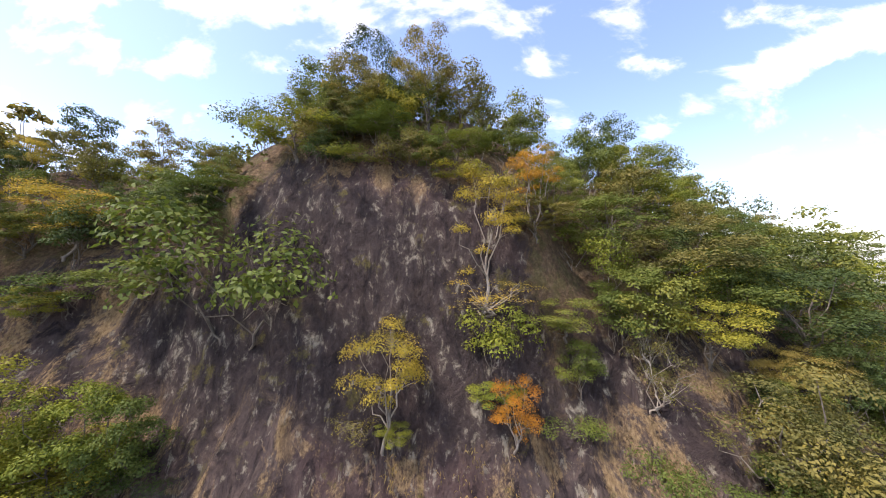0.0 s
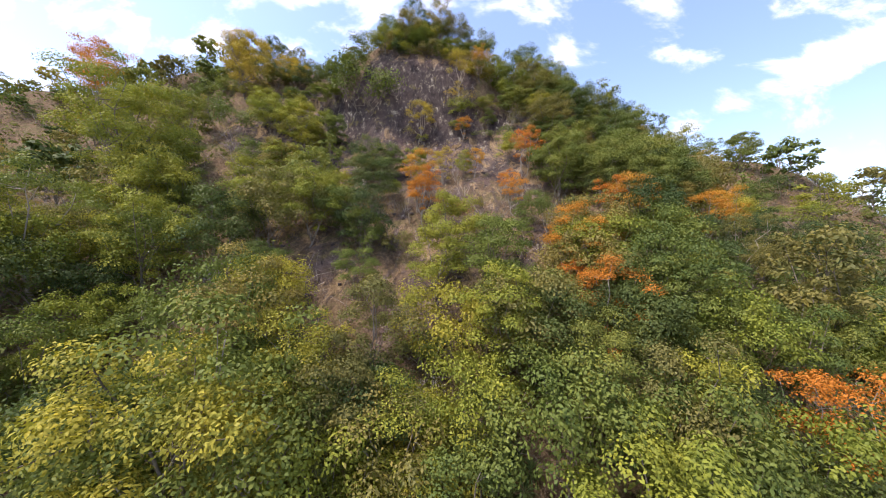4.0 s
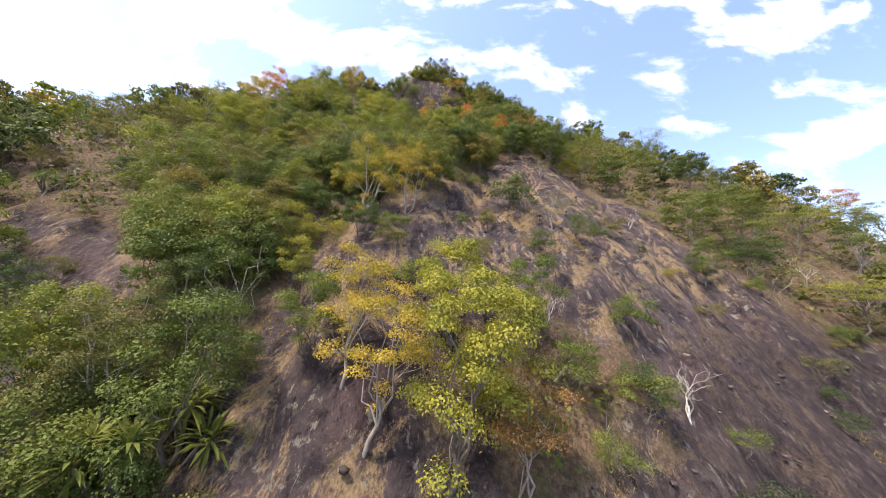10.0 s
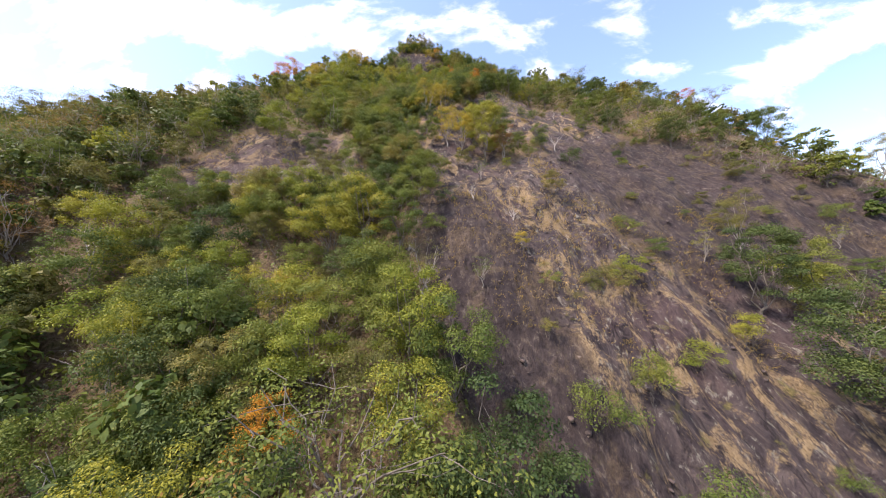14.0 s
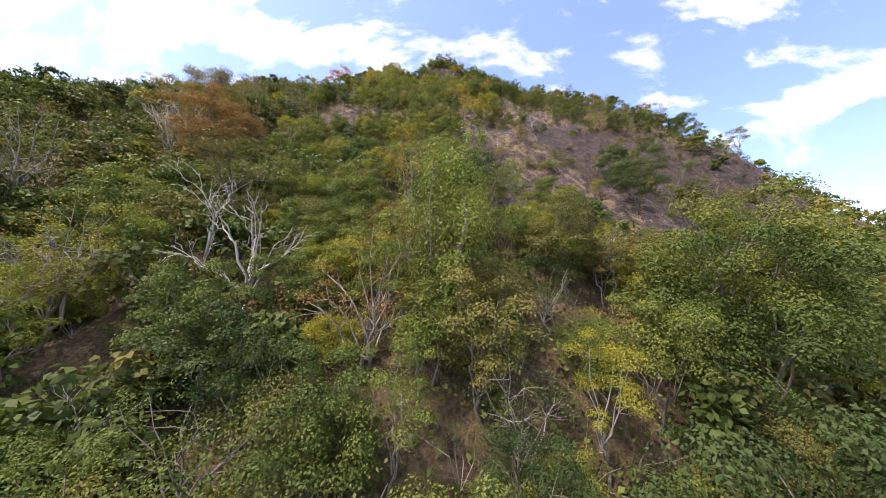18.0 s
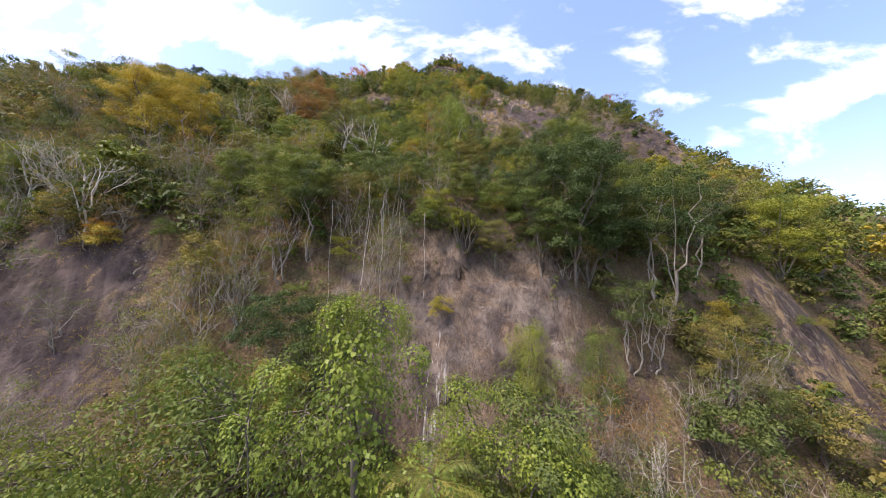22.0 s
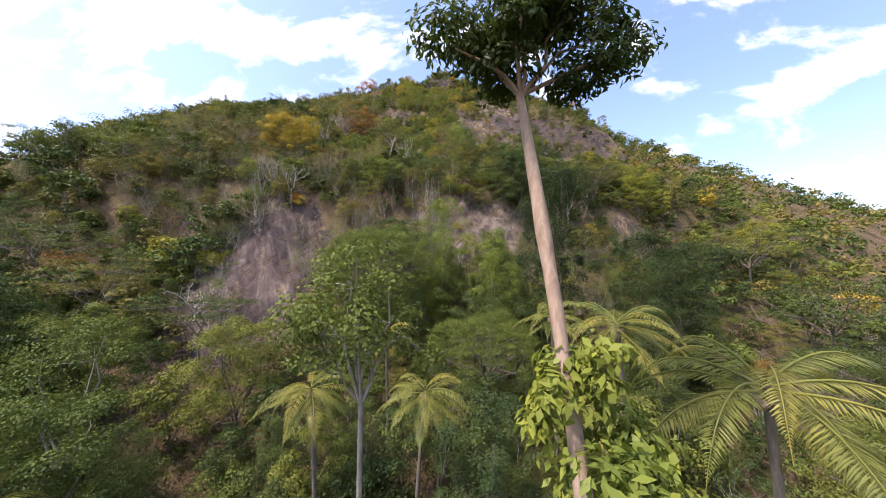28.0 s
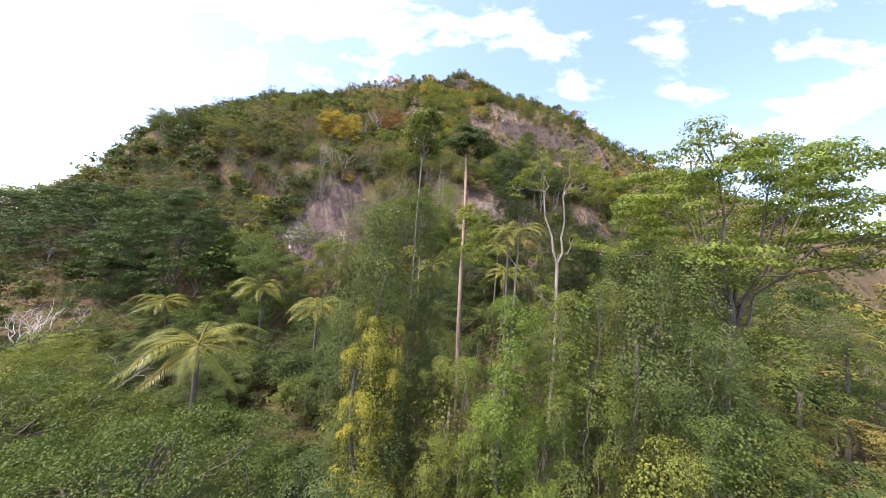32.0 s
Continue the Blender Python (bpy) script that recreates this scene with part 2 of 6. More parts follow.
def ground_material():
    """Dark weathered lava rock with pale lichen streaks, dry grass ledges, leaf litter and soil."""
    m, n, k = material("hillside")
    pos = n.new("ShaderNodeNewGeometry").outputs["Position"]
    bare = n.new("ShaderNodeAttribute")
    bare.attribute_name = "bare"
    streaks = stretch(n, k, pos, (1.0, 0.62, 0.55))
    big = noise_tex(n, k, pos, 0.16, 4)
    mid = noise_tex(n, k, streaks, 0.9, 9, 0.72, 0.6)
    fine = noise_tex(n, k, pos, 5.0, 6, 0.75)
    spots = noise_tex(n, k, streaks, 2.2, 8, 0.74, 0.4)
    rock = ramp(n, k, mid, (0.30, (0.018, 0.014, 0.016)), (0.43, (0.048, 0.036, 0.036)), (0.55, (0.088, 0.066, 0.060)), (0.72, (0.165, 0.125, 0.105)))
    rock = blend(n, k, calc(n, k, "MULTIPLY", soft_step(n, k, big, 0.48, 0.66), 0.6), rock, ramp(n, k, spots, (0.35, (0.05, 0.028, 0.03)), (0.65, (0.15, 0.095, 0.085))))
    rock = blend(n, k, calc(n, k, "MULTIPLY", soft_step(n, k, spots, 0.56, 0.63), 0.75), rock, ramp(n, k, fine, (0.3, (0.16, 0.14, 0.10)), (0.7, (0.40, 0.37, 0.29))))
    rock = blend(n, k, calc(n, k, "MULTIPLY", soft_step(n, k, fine, 0.50, 0.72), 0.35), rock, (0.13, 0.105, 0.09))
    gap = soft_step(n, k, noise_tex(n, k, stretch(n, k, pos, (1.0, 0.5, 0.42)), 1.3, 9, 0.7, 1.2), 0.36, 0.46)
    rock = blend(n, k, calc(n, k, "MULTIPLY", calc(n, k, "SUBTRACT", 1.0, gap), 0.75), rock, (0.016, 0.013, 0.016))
    tuft = noise_tex(n, k, stretch(n, k, pos, (1.0, 0.5, 0.5)), 12.0, 6, 0.78)
    grass = ramp(n, k, tuft, (0.28, (0.10, 0.06, 0.03)), (0.48, (0.27, 0.185, 0.095)), (0.72, (0.46, 0.34, 0.18)))
    litter = ramp(n, k, fine, (0.28, (0.05, 0.034, 0.022)), (0.5, (0.15, 0.10, 0.06)), (0.72, (0.27, 0.195, 0.11)))
    litter = blend(n, k, calc(n, k, "MULTIPLY", soft_step(n, k, noise_tex(n, k, pos, 0.8, 8, 0.75), 0.46, 0.60), 0.45), litter, ramp(n, k, tuft, (0.3, (0.05, 0.058, 0.02)), (0.7, (0.15, 0.155, 0.045))))
    ledge = noise_tex(n, k, stretch(n, k, pos, (1.0, 0.5, 0.6)), 0.55, 9, 0.74, 0.8)
    torn = calc(n, k, "ADD", ledge, calc(n, k, "MULTIPLY", calc(n, k, "SUBTRACT", tuft, 0.5), 0.22))
    facing = n.new("ShaderNodeSeparateXYZ")
    k.new(n.new("ShaderNodeNewGeometry").outputs["Normal"], facing.inputs[0])
    rests = soft_step(n, k, calc(n, k, "ADD", facing.outputs[2], calc(n, k, "MULTIPLY", calc(n, k, "SUBTRACT", mid, 0.5), 0.5)), 0.36, 0.56)
    rock = blend(n, k, calc(n, k, "MULTIPLY", calc(n, k, "SUBTRACT", 1.0, rests), 0.6), rock, ramp(n, k, spots, (0.40, (0.022, 0.018, 0.019)), (0.54, (0.060, 0.048, 0.046)), (0.60, (0.17, 0.15, 0.12)), (0.68, (0.42, 0.38, 0.30))))
    mossy = blend(n, k, calc(n, k, "MULTIPLY", calc(n, k, "MULTIPLY", soft_step(n, k, torn, 0.50, 0.60), 0.85), rests), rock, grass)
    mossy = blend(n, k, calc(n, k, "MULTIPLY", soft_step(n, k, noise_tex(n, k, pos, 0.7, 8, 0.72), 0.57, 0.66), 0.7), mossy, ramp(n, k, tuft, (0.3, (0.07, 0.062, 0.02)), (0.7, (0.21, 0.18, 0.055))))
    edge = calc(n, k, "ADD", bare.outputs["Fac"], calc(n, k, "MULTIPLY", calc(n, k, "SUBTRACT", mid, 0.5), 1.5))
    col = blend(n, k, soft_step(n, k, edge, 0.2, 0.5), litter, mossy)
    pale = n.new("ShaderNodeAttribute")
    pale.attribute_name = "pale"
    swing = n.new("ShaderNodeMapping")
    swing.inputs["Rotation"].default_value = (0, 0, -0.72)
    k.new(pos, swing.inputs[0])
    wash = noise_tex(n, k, stretch(n, k, swing.outputs[0], (1.2, 0.2, 0.24)), 0.55, 8, 0.66, 0.7)
    tan = ramp(n, k, wash, (0.32, (0.05, 0.036, 0.036)), (0.46, (0.095, 0.070, 0.064)), (0.58, (0.155, 0.118, 0.102)), (0.75, (0.34, 0.285, 0.24)))
    tan = blend(n, k, calc(n, k, "MULTIPLY", soft_step(n, k, torn, 0.56, 0.66), 0.6), tan, grass)
    col = blend(n, k, soft_step(n, k, calc(n, k, "ADD", pale.outputs["Fac"], calc(n, k, "MULTIPLY", calc(n, k, "SUBTRACT", mid, 0.5), 1.2)), 0.3, 0.7), col, tan)
    stained = n.new("ShaderNodeAttribute")
    stained.attribute_name = "stained"
    col = blend(n, k, calc(n, k, "MULTIPLY", soft_step(n, k, calc(n, k, "ADD", stained.outputs["Fac"], calc(n, k, "MULTIPLY", calc(n, k, "SUBTRACT", ledge, 0.5), 2.2)), 0.35, 0.85), 0.8), col, ramp(n, k, spots, (0.35, (0.022, 0.017, 0.018)), (0.55, (0.062, 0.046, 0.041)), (0.72, (0.15, 0.115, 0.09))))
    cliff = n.new("ShaderNodeAttribute")
    cliff.attribute_name = "cliff"
    face = ramp(n, k, noise_tex(n, k, pos, 0.55, 6, 0.62, 0.5), (0.30, (0.055, 0.042, 0.038)), (0.45, (0.13, 0.10, 0.085)), (0.60, (0.24, 0.19, 0.155)), (0.75, (0.36, 0.31, 0.25)))
    face = blend(n, k, calc(n, k, "MULTIPLY", soft_step(n, k, fine, 0.52, 0.70), 0.25), face, (0.07, 0.052, 0.044))
    face = blend(n, k, calc(n, k, "MULTIPLY", soft_step(n, k, noise_tex(n, k, pos, 0.28, 6, 0.65, 0.6), 0.46, 0.58), 0.75), face, ramp(n, k, spots, (0.35, (0.10, 0.062, 0.04)), (0.65, (0.30, 0.215, 0.14))))
    seam = noise_tex(n, k, stretch(n, k, pos, (1.0, 0.5, 0.45)), 0.8, 7, 0.7, 2.2)
    face = blend(n, k, calc(n, k, "MULTIPLY", calc(n, k, "SUBTRACT", 1.0, soft_step(n, k, calc(n, k, "ABSOLUTE", calc(n, k, "SUBTRACT", seam, 0.5)), 0.0, 0.022)), 0.8), face, (0.028, 0.022, 0.02))
    col = blend(n, k, calc(n, k, "MULTIPLY", soft_step(n, k, calc(n, k, "ADD", cliff.outputs["Fac"], calc(n, k, "MULTIPLY", calc(n, k, "SUBTRACT", mid, 0.5), 1.0)), 0.3, 0.6), 0.9), col, face)
    chalk = n.new("ShaderNodeAttribute")
    chalk.attribute_name = "chalk"
    drip = noise_tex(n, k, stretch(n, k, pos, (2.6, 0.3, 0.3)), 1.0, 8, 0.7, 0.8)
    col = blend(n, k, soft_step(n, k, calc(n, k, "ADD", chalk.outputs["Fac"], calc(n, k, "MULTIPLY", calc(n, k, "SUBTRACT", drip, 0.5), 2.6)), 0.62, 0.85), col, (0.48, 0.44, 0.40))
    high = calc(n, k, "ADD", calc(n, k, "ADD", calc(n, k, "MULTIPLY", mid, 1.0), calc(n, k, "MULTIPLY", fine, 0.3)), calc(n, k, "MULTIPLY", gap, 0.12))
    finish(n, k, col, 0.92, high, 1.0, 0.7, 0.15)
    return m


LEAF_SETS = {}


def leaf_material(name, low, mid, high, glow=0.28, gloss=0.55):
    """Leaves: one tint a tree, a shade of its own for each leaf, some light coming through."""
    m, n, k = material(name)
    tree = n.new("ShaderNodeObjectInfo").outputs["Random"]
    geo = n.new("ShaderNodeNewGeometry")
    leaf = geo.outputs["Random Per Island"]
    tint = ramp(n, k, tree, (0.0, low), (0.5, mid), (1.0, high))
    col = blend(n, k, 1.0, tint, ramp(n, k, leaf, (0.0, (0.74, 0.78, 0.72)), (0.5, (1.0, 0.99, 0.94)), (0.9, (1.10, 1.08, 0.92)), (1.0, (1.25, 1.16, 0.85))), "MULTIPLY")
    patch = noise_tex(n, k, geo.outputs["Position"], 0.7, 3)
    col = blend(n, k, 1.0, col, ramp(n, k, patch, (0.3, (0.72, 0.8, 0.8)), (0.7, (1.25, 1.15, 1.0))), "MULTIPLY")
    b = n.new("ShaderNodeBsdfPrincipled")
    b.inputs["Roughness"].default_value, b.inputs["Specular IOR Level"].default_value = gloss, 0.12
    k.new(col, b.inputs["Base Color"])
    t = n.new("ShaderNodeBsdfTranslucent")
    k.new(blend(n, k, 1.0, col, (1.1, 1.15, 0.75), "MULTIPLY"), t.inputs["Color"])
    mix = n.new("ShaderNodeMixShader")
    mix.inputs[0].default_value = glow
    k.new(b.outputs[0], mix.inputs[1])
    k.new(t.outputs[0], mix.inputs[2])
    k.new(mix.outputs[0], n.new("ShaderNodeOutputMaterial").inputs[0])
    LEAF_SETS[name] = m
    return m


def bark_material(name, dark, light, scale=6.0):
    m, n, k = material(name)
    pos = n.new("ShaderNodeTexCoord").outputs["Object"]
    run = noise_tex(n, k, stretch(n, k, pos, (1, 1, 0.25)), scale, 5, 0.65)
    blot = noise_tex(n, k, pos, 1.3, 3)
    col = ramp(n, k, run, (0.3, dark), (0.7, light))
    col = blend(n, k, calc(n, k, "MULTIPLY", soft_step(n, k, blot, 0.5, 0.7), 0.5), col, tuple(0.5 * (a + b) * 0.8 for a, b in zip(dark, light)))
    finish(n, k, col, 0.85, run, 0.5, 0.03, 0.2)
    return m


HILL = ground_material()
leaf_material("dark_green", (0.050, 0.078, 0.030), (0.070, 0.098, 0.034), (0.095, 0.118, 0.040))
leaf_material("deep_green", (0.030, 0.050, 0.015), (0.036, 0.058, 0.016), (0.044, 0.066, 0.018), 0.2, 0.4)
leaf_material("green", (0.085, 0.118, 0.034), (0.120, 0.150, 0.038), (0.165, 0.180, 0.044))
leaf_material("olive", (0.125, 0.122, 0.044), (0.165, 0.150, 0.050), (0.215, 0.178, 0.058))
leaf_material("lime", (0.160, 0.190, 0.034), (0.205, 0.222, 0.038), (0.275, 0.255, 0.044))
leaf_material("yellow", (0.284, 0.242, 0.048), (0.360, 0.278, 0.048), (0.416, 0.298, 0.055))
leaf_material("orange", (0.42, 0.20, 0.030), (0.46, 0.15, 0.028), (0.42, 0.24, 0.034))
leaf_material("brown", (0.208, 0.111, 0.046), (0.260, 0.143, 0.058), (0.299, 0.182, 0.065))
leaf_material("fresh", (0.119, 0.173, 0.036), (0.157, 0.208, 0.045), (0.204, 0.230, 0.050), 0.34, 0.4)
leaf_material("frond", (0.163, 0.182, 0.055), (0.212, 0.214, 0.061), (0.274, 0.243, 0.066), 0.3, 0.35)
leaf_material("straw", (0.30, 0.21, 0.09), (0.36, 0.26, 0.12), (0.42, 0.31, 0.15), 0.3, 0.7)
BARK = bark_material("grey_bark", (0.07, 0.058, 0.046), (0.20, 0.17, 0.135))
PALE_BARK = bark_material("pale_bark", (0.14, 0.118, 0.092), (0.36, 0.315, 0.26))
WHITE_BARK = bark_material("white_bark", (0.30, 0.265, 0.22), (0.62, 0.57, 0.50))
TAN_BARK = bark_material("tan_bark", (0.19, 0.125, 0.085), (0.38, 0.28, 0.205), 9.0)


def stone_material():
    """Weathered stone, each piece its own shade from purple-black to tan, with lichen."""
    m, n, k = material("loose_stone")
    geo = n.new("ShaderNodeNewGeometry")
    col = ramp(n, k, geo.outputs["Random Per Island"], (0.0, (0.035, 0.028, 0.028)), (0.45, (0.075, 0.056, 0.05)), (0.8, (0.12, 0.09, 0.075)), (1.0, (0.17, 0.13, 0.10)))
    speck = noise_tex(n, k, geo.outputs["Position"], 14.0, 5, 0.7)
    col = blend(n, k, calc(n, k, "MULTIPLY", soft_step(n, k, speck, 0.52, 0.66), 0.35), col, (0.26, 0.22, 0.18))
    finish(n, k, col, 0.9, speck, 0.6, 0.04, 0.2)
    return m


STONE = stone_material()


# ---- ground ----
def mesh_from(name, verts, quads, mat):
    """One mesh from arrays of corners and four-cornered faces."""
    verts, quads = np.asarray(verts, np.float32), np.asarray(quads, np.int32)
    me = bpy.data.meshes.new(name)
    me.vertices.add(len(verts))
    me.vertices.foreach_set("co", verts.ravel())
    me.loops.add(quads.size)
    me.loops.foreach_set("vertex_index", quads.ravel())
    me.polygons.add(len(quads))
    me.polygons.foreach_set("loop_start", np.arange(0, quads.size, 4, dtype=np.int32))
    me.polygons.foreach_set("loop_total", np.full(len(quads), 4, np.int32))
    me.update(calc_edges=True)
    me.materials.append(mat)
    return me


def spaced(lo, hi, fine, far_lo, far_hi):
    """Even steps over the near stretch, widening steps out to the far ends."""
    mid = list(np.arange(lo, hi, fine))
    out, d, v = [], fine, lo
    while v > far_lo:
        d *= 1.13
        v -= d
        out.append(v)
    back, d, v = [], fine, hi
    while v < far_hi:
        back.append(v)
        d *= 1.13
        v += d
    return np.array(out[::-1] + mid + back)


def build_ground():
    xs, ys = spaced(-48, 66, 0.62, -2400, 2400), spaced(-128, 24, 0.6, -2400, 2400)
    gx, gy = np.meshgrid(xs, ys)
    gz = land(gx, gy)
    dx, dy = gx + 0, gy + 0
    bare = bareness(gx, gy)
    # ledges and overhanging nubs push the steep rock out and in
    push = bare * (0.35 * fbm(gx * 0.45, gz * 0.30, 71, 4) + 0.18 * fbm(gx * 1.1, gz * 0.8, 75, 2))
    dy = dy - push
    cliff = step(1.25, 0.7, np.hypot((gx - 9) / 12, (gy + 101) / 8))
    stained = 1.0 * step(1.2, 0.6, np.hypot((gx - 42) / 24, (gy + 46) / 17))
    stained = np.maximum(stained, 1.1 * step(1.15, 0.7, np.hypot((gx - 10.5 + 0.25 * (gy + 62)) / 4.5, (gy + 62) / 9.5)))
    dy = dy - cliff * (0.5 * blocks(gx, gz, 87, 2.6) + 0.25 * blocks(gx, gz, 91, 1.3))
    v = np.stack([dx, dy, gz], -1).reshape(-1, 3)
    w, h = len(xs), len(ys)
    i = (np.arange(h - 1)[:, None] * w + np.arange(w - 1)[None]).ravel()
    me = mesh_from("ground", v, np.stack([i, i + 1, i + w + 1, i + w], -1), HILL)
    pale = np.zeros_like(gx)
    for cx, cy, rx, ry, much in PALE:
        pale = np.maximum(pale, much * step(1.15, 0.6, np.hypot((gx - cx) / rx, (gy - cy) / ry)))
    chalk = 0.6 * step(1.0, 0.3, np.hypot((gx - 6.8) / 2.0, (gy + 103) / 4.5)) + 0.45 * step(1.0, 0.3, np.hypot((gx + 13) / 5, (gy + 47) / 5))
    for key, arr in (("bare", bare), ("pale", pale), ("chalk", chalk), ("cliff", cliff), ("stained", stained)):
        me.attributes.new(key, "FLOAT", "POINT").data.foreach_set("value", arr.astype(np.float32).ravel())
    me.polygons.foreach_set("use_smooth", np.ones(len(me.polygons), bool))
    return tagged(new("ground", me), "steep dark lava rock hillside with dry grass and leaf litter", "hillside", kind="structure")


PALE = ((-24.5, -112, 10.5, 13, 1.0), (9, -102, 9, 6, 0.8), (-12, -45, 10, 8, 0.5), (4, -110, 5, 5, 0.8))
GROUND = build_ground()


# ---- plants: shapes ----
def unit(v):
    return v / np.maximum(np.linalg.norm(v, axis=-1, keepdims=True), 1e-9)


def tube(points, radii, sides=5):
    """A tapered, bent stem."""
    p = np.asarray(points, float)
    r = np.asarray(radii, float)
    t = unit(np.gradient(p, axis=0))
    a = unit(np.cross(t, (0.31, 0.95, 0.12)))
    b = np.cross(t, a)
    ang = np.arange(sides) * 2 * math.pi / sides
    ring = a[:, None] * np.cos(ang)[None, :, None] + b[:, None] * np.sin(ang)[None, :, None]
    v = (p[:, None] + ring * r[:, None, None]).reshape(-1, 3)
    i, j = np.meshgrid(np.arange(len(p) - 1), np.arange(sides), indexing="ij")
    q = np.stack([i * sides + j, i * sides + (j + 1) % sides, (i + 1) * sides + (j + 1) % sides, (i + 1) * sides + j], -1).reshape(-1, 4)
    return v, q


def joined(pieces):
    vs, qs, n = [], [], 0
    for v, q in pieces:
        vs.append(v)
        qs.append(q + n)
        n += len(v)
    return np.concatenate(vs), np.concatenate(qs)


def bent(rng, a, b, sag, n=5):
    """A crooked line from a to b."""
    a, b = np.asarray(a, float), np.asarray(b, float)
    t = np.linspace(0, 1, n)[:, None]
    w = rng.normal(0, 1, (n, 3)) * min(np.linalg.norm(b - a), 4.0) * 0.05
    w[0] = w[-1] = 0
    return a + (b - a) * t + w + np.array((0, 0, sag)) * (4 * t * (1 - t))


def leaf_quads(rng, p, out, length, width, droop=0.3):
    """Pointed, slightly folded leaves at the places p, facing about the way out."""
    n = len(p)
    nrm = unit(unit(out) + rng.normal(0, 0.42, (n, 3)) + (0, 0, 0.3))
    d = rng.normal(0, 1, (n, 3)) + unit(out) * 0.5
    d[:, 2] -= droop * 2
    d = unit(d - nrm * (d * nrm).sum(-1, keepdims=True))
    s = np.cross(nrm, d)
    ln = (length * rng.uniform(0.65, 1.35, n))[:, None]
    wd = (width * rng.uniform(0.65, 1.35, n))[:, None]
    fold = nrm * wd * 0.22
    v = np.stack([p - d * ln * 0.5, p + s * wd * 0.5 + fold, p + d * ln * 0.5, p - s * wd * 0.5 + fold], 1).reshape(-1, 3)
    return v, np.arange(4 * n).reshape(-1, 4)


def clump_leaves(rng, centres, radii, per, length, width, squash=0.7, droop=0.3):
    c = np.repeat(np.asarray(centres), per, 0)
    r = np.repeat(np.asarray(radii), per)[:, None]
    d = unit(rng.normal(0, 1, c.shape))
    d[:, 2] = np.where(d[:, 2] < -0.2, -d[:, 2] * 0.6, d[:, 2])
    p = c + d * r * rng.uniform(0.35, 1.08, (len(c), 1)) ** 0.6 * (1, 1, squash)
    return leaf_quads(rng, p, d, length, width, droop)


def grow(seed, high, wide, stem=0.35, limbs=6, twigs=3, per=45, leaf=0.28, slim=0.5, clump=0.36, squash=0.92, stems=1, lean=0.12, girth=None, layers=False, droop=0.3, thin=1.0, fill=0):
    """Woody part and leaves of a tree or shrub: stems, limbs, twigs, and a clump of leaves round each twig's end."""
    rng = np.random.default_rng(seed)
    girth = girth or 0.0105 * high + 0.018
    wood, tips = [], []
    for s in range(stems):
        az0 = rng.uniform(0, 6.28)
        off = np.array((math.cos(az0), math.sin(az0), 0)) * (0.12 * wide if stems > 1 else 0)
        fork = off + np.array((*(rng.normal(0, lean, 2) * high * stem), high * stem)) + off * (2.0 if stems > 1 else 0)
        line = bent(rng, off * 0.4 + (0, 0, -0.8), fork, 0, 6)
        g = girth / stems ** 0.5
        wood.append(tube(line, np.linspace(g * 1.25, g * 0.8, 6), 6))
        for i in range(max(2, round(limbs / stems))):
            az = az0 + 6.28 * i / max(2, round(limbs / stems)) + rng.normal(0, 0.35)
            v = rng.uniform(0.25, 1.0) if not layers else rng.uniform(0.7, 0.95)
            rad = wide * math.sqrt(max(0.05, 1 - (v * 0.92) ** 2)) * rng.uniform(0.6, 0.95)
            if layers:
                rad = wide * rng.uniform(0.3, 0.95)
            end = np.array((math.cos(az) * rad, math.sin(az) * rad, high * (stem + (0.97 - stem) * v))) + fork * (0.6, 0.6, 0)
            start = line[rng.integers(3, 6)] if not layers and stem < 0.5 else fork
            limb = bent(rng, start, end, rng.uniform(-0.02, 0.05) * high, 6)
            wood.append(tube(limb, np.linspace(g * 0.55, g * 0.14, 6), 5))
            tips.append(end)
            for _ in range(twigs):
                a = limb[rng.integers(2, 5)]
                b = a + unit(rng.normal(0, 1, 3) + unit(end - fork) * 0.9 + (0, 0, 0.25 if not layers else 0.0)) * wide * rng.uniform(0.3, 0.55) * (1, 1, 0.7 if not layers else 0.25)
                wood.append(tube(bent(rng, a, b, 0, 4), np.linspace(g * 0.26, g * 0.07, 4), 4))
                tips.append(b)
    tips = np.array(tips)
    radii = wide * clump * rng.uniform(0.7, 1.25, len(tips))
    foliage = None
    if per:
        extra = unit(rng.normal(0, 1, (fill, 3)) + (0, 0, 0.25)) * rng.uniform(0.55, 0.92, (fill, 1)) * (wide, wide, high * (1 - stem) * 0.5) + (0, 0, high * (stem + 1) * 0.5)
        tips, radii = np.concatenate([tips, extra]), np.concatenate([radii, wide * clump * rng.uniform(0.7, 1.2, fill)])
        keep = rng.uniform(0, 1, len(tips)) < thin
        keep[0] = True
        foliage = clump_leaves(rng, tips[keep], radii[keep], per, leaf, leaf * slim, squash if not layers else 0.3, droop)
    return joined(wood), foliage


def bare_grow(seed, high, wide, stems=2):
    """A leafless tree: forks again and again into fine, crooked twigs."""
    rng = np.random.default_rng(seed)
    wood = []

    def branch(a, way, length, g, depth):
        b = a + unit(way) * length
        wood.append(tube(bent(rng, a, b, 0, 4), np.linspace(g, g * 0.6, 4), 5 if depth < 2 else 3))
        if depth < 5:
            for _ in range(2 if depth else 3):
                w = unit(way) + rng.normal(0, 0.55, 3) * (wide / high * 1.6) + (0, 0, 0.12)
                branch(a + (b - a) * rng.uniform(0.6, 1.0), w, length * rng.uniform(0.55, 0.85), g * 0.6, depth + 1)
    for _ in range(stems):
        branch(np.array((0, 0, -0.6)), np.array((*rng.normal(0, 0.3, 2), 1.0)), high * 0.36, 0.012 * high + 0.015, 0)
    return joined(wood), None


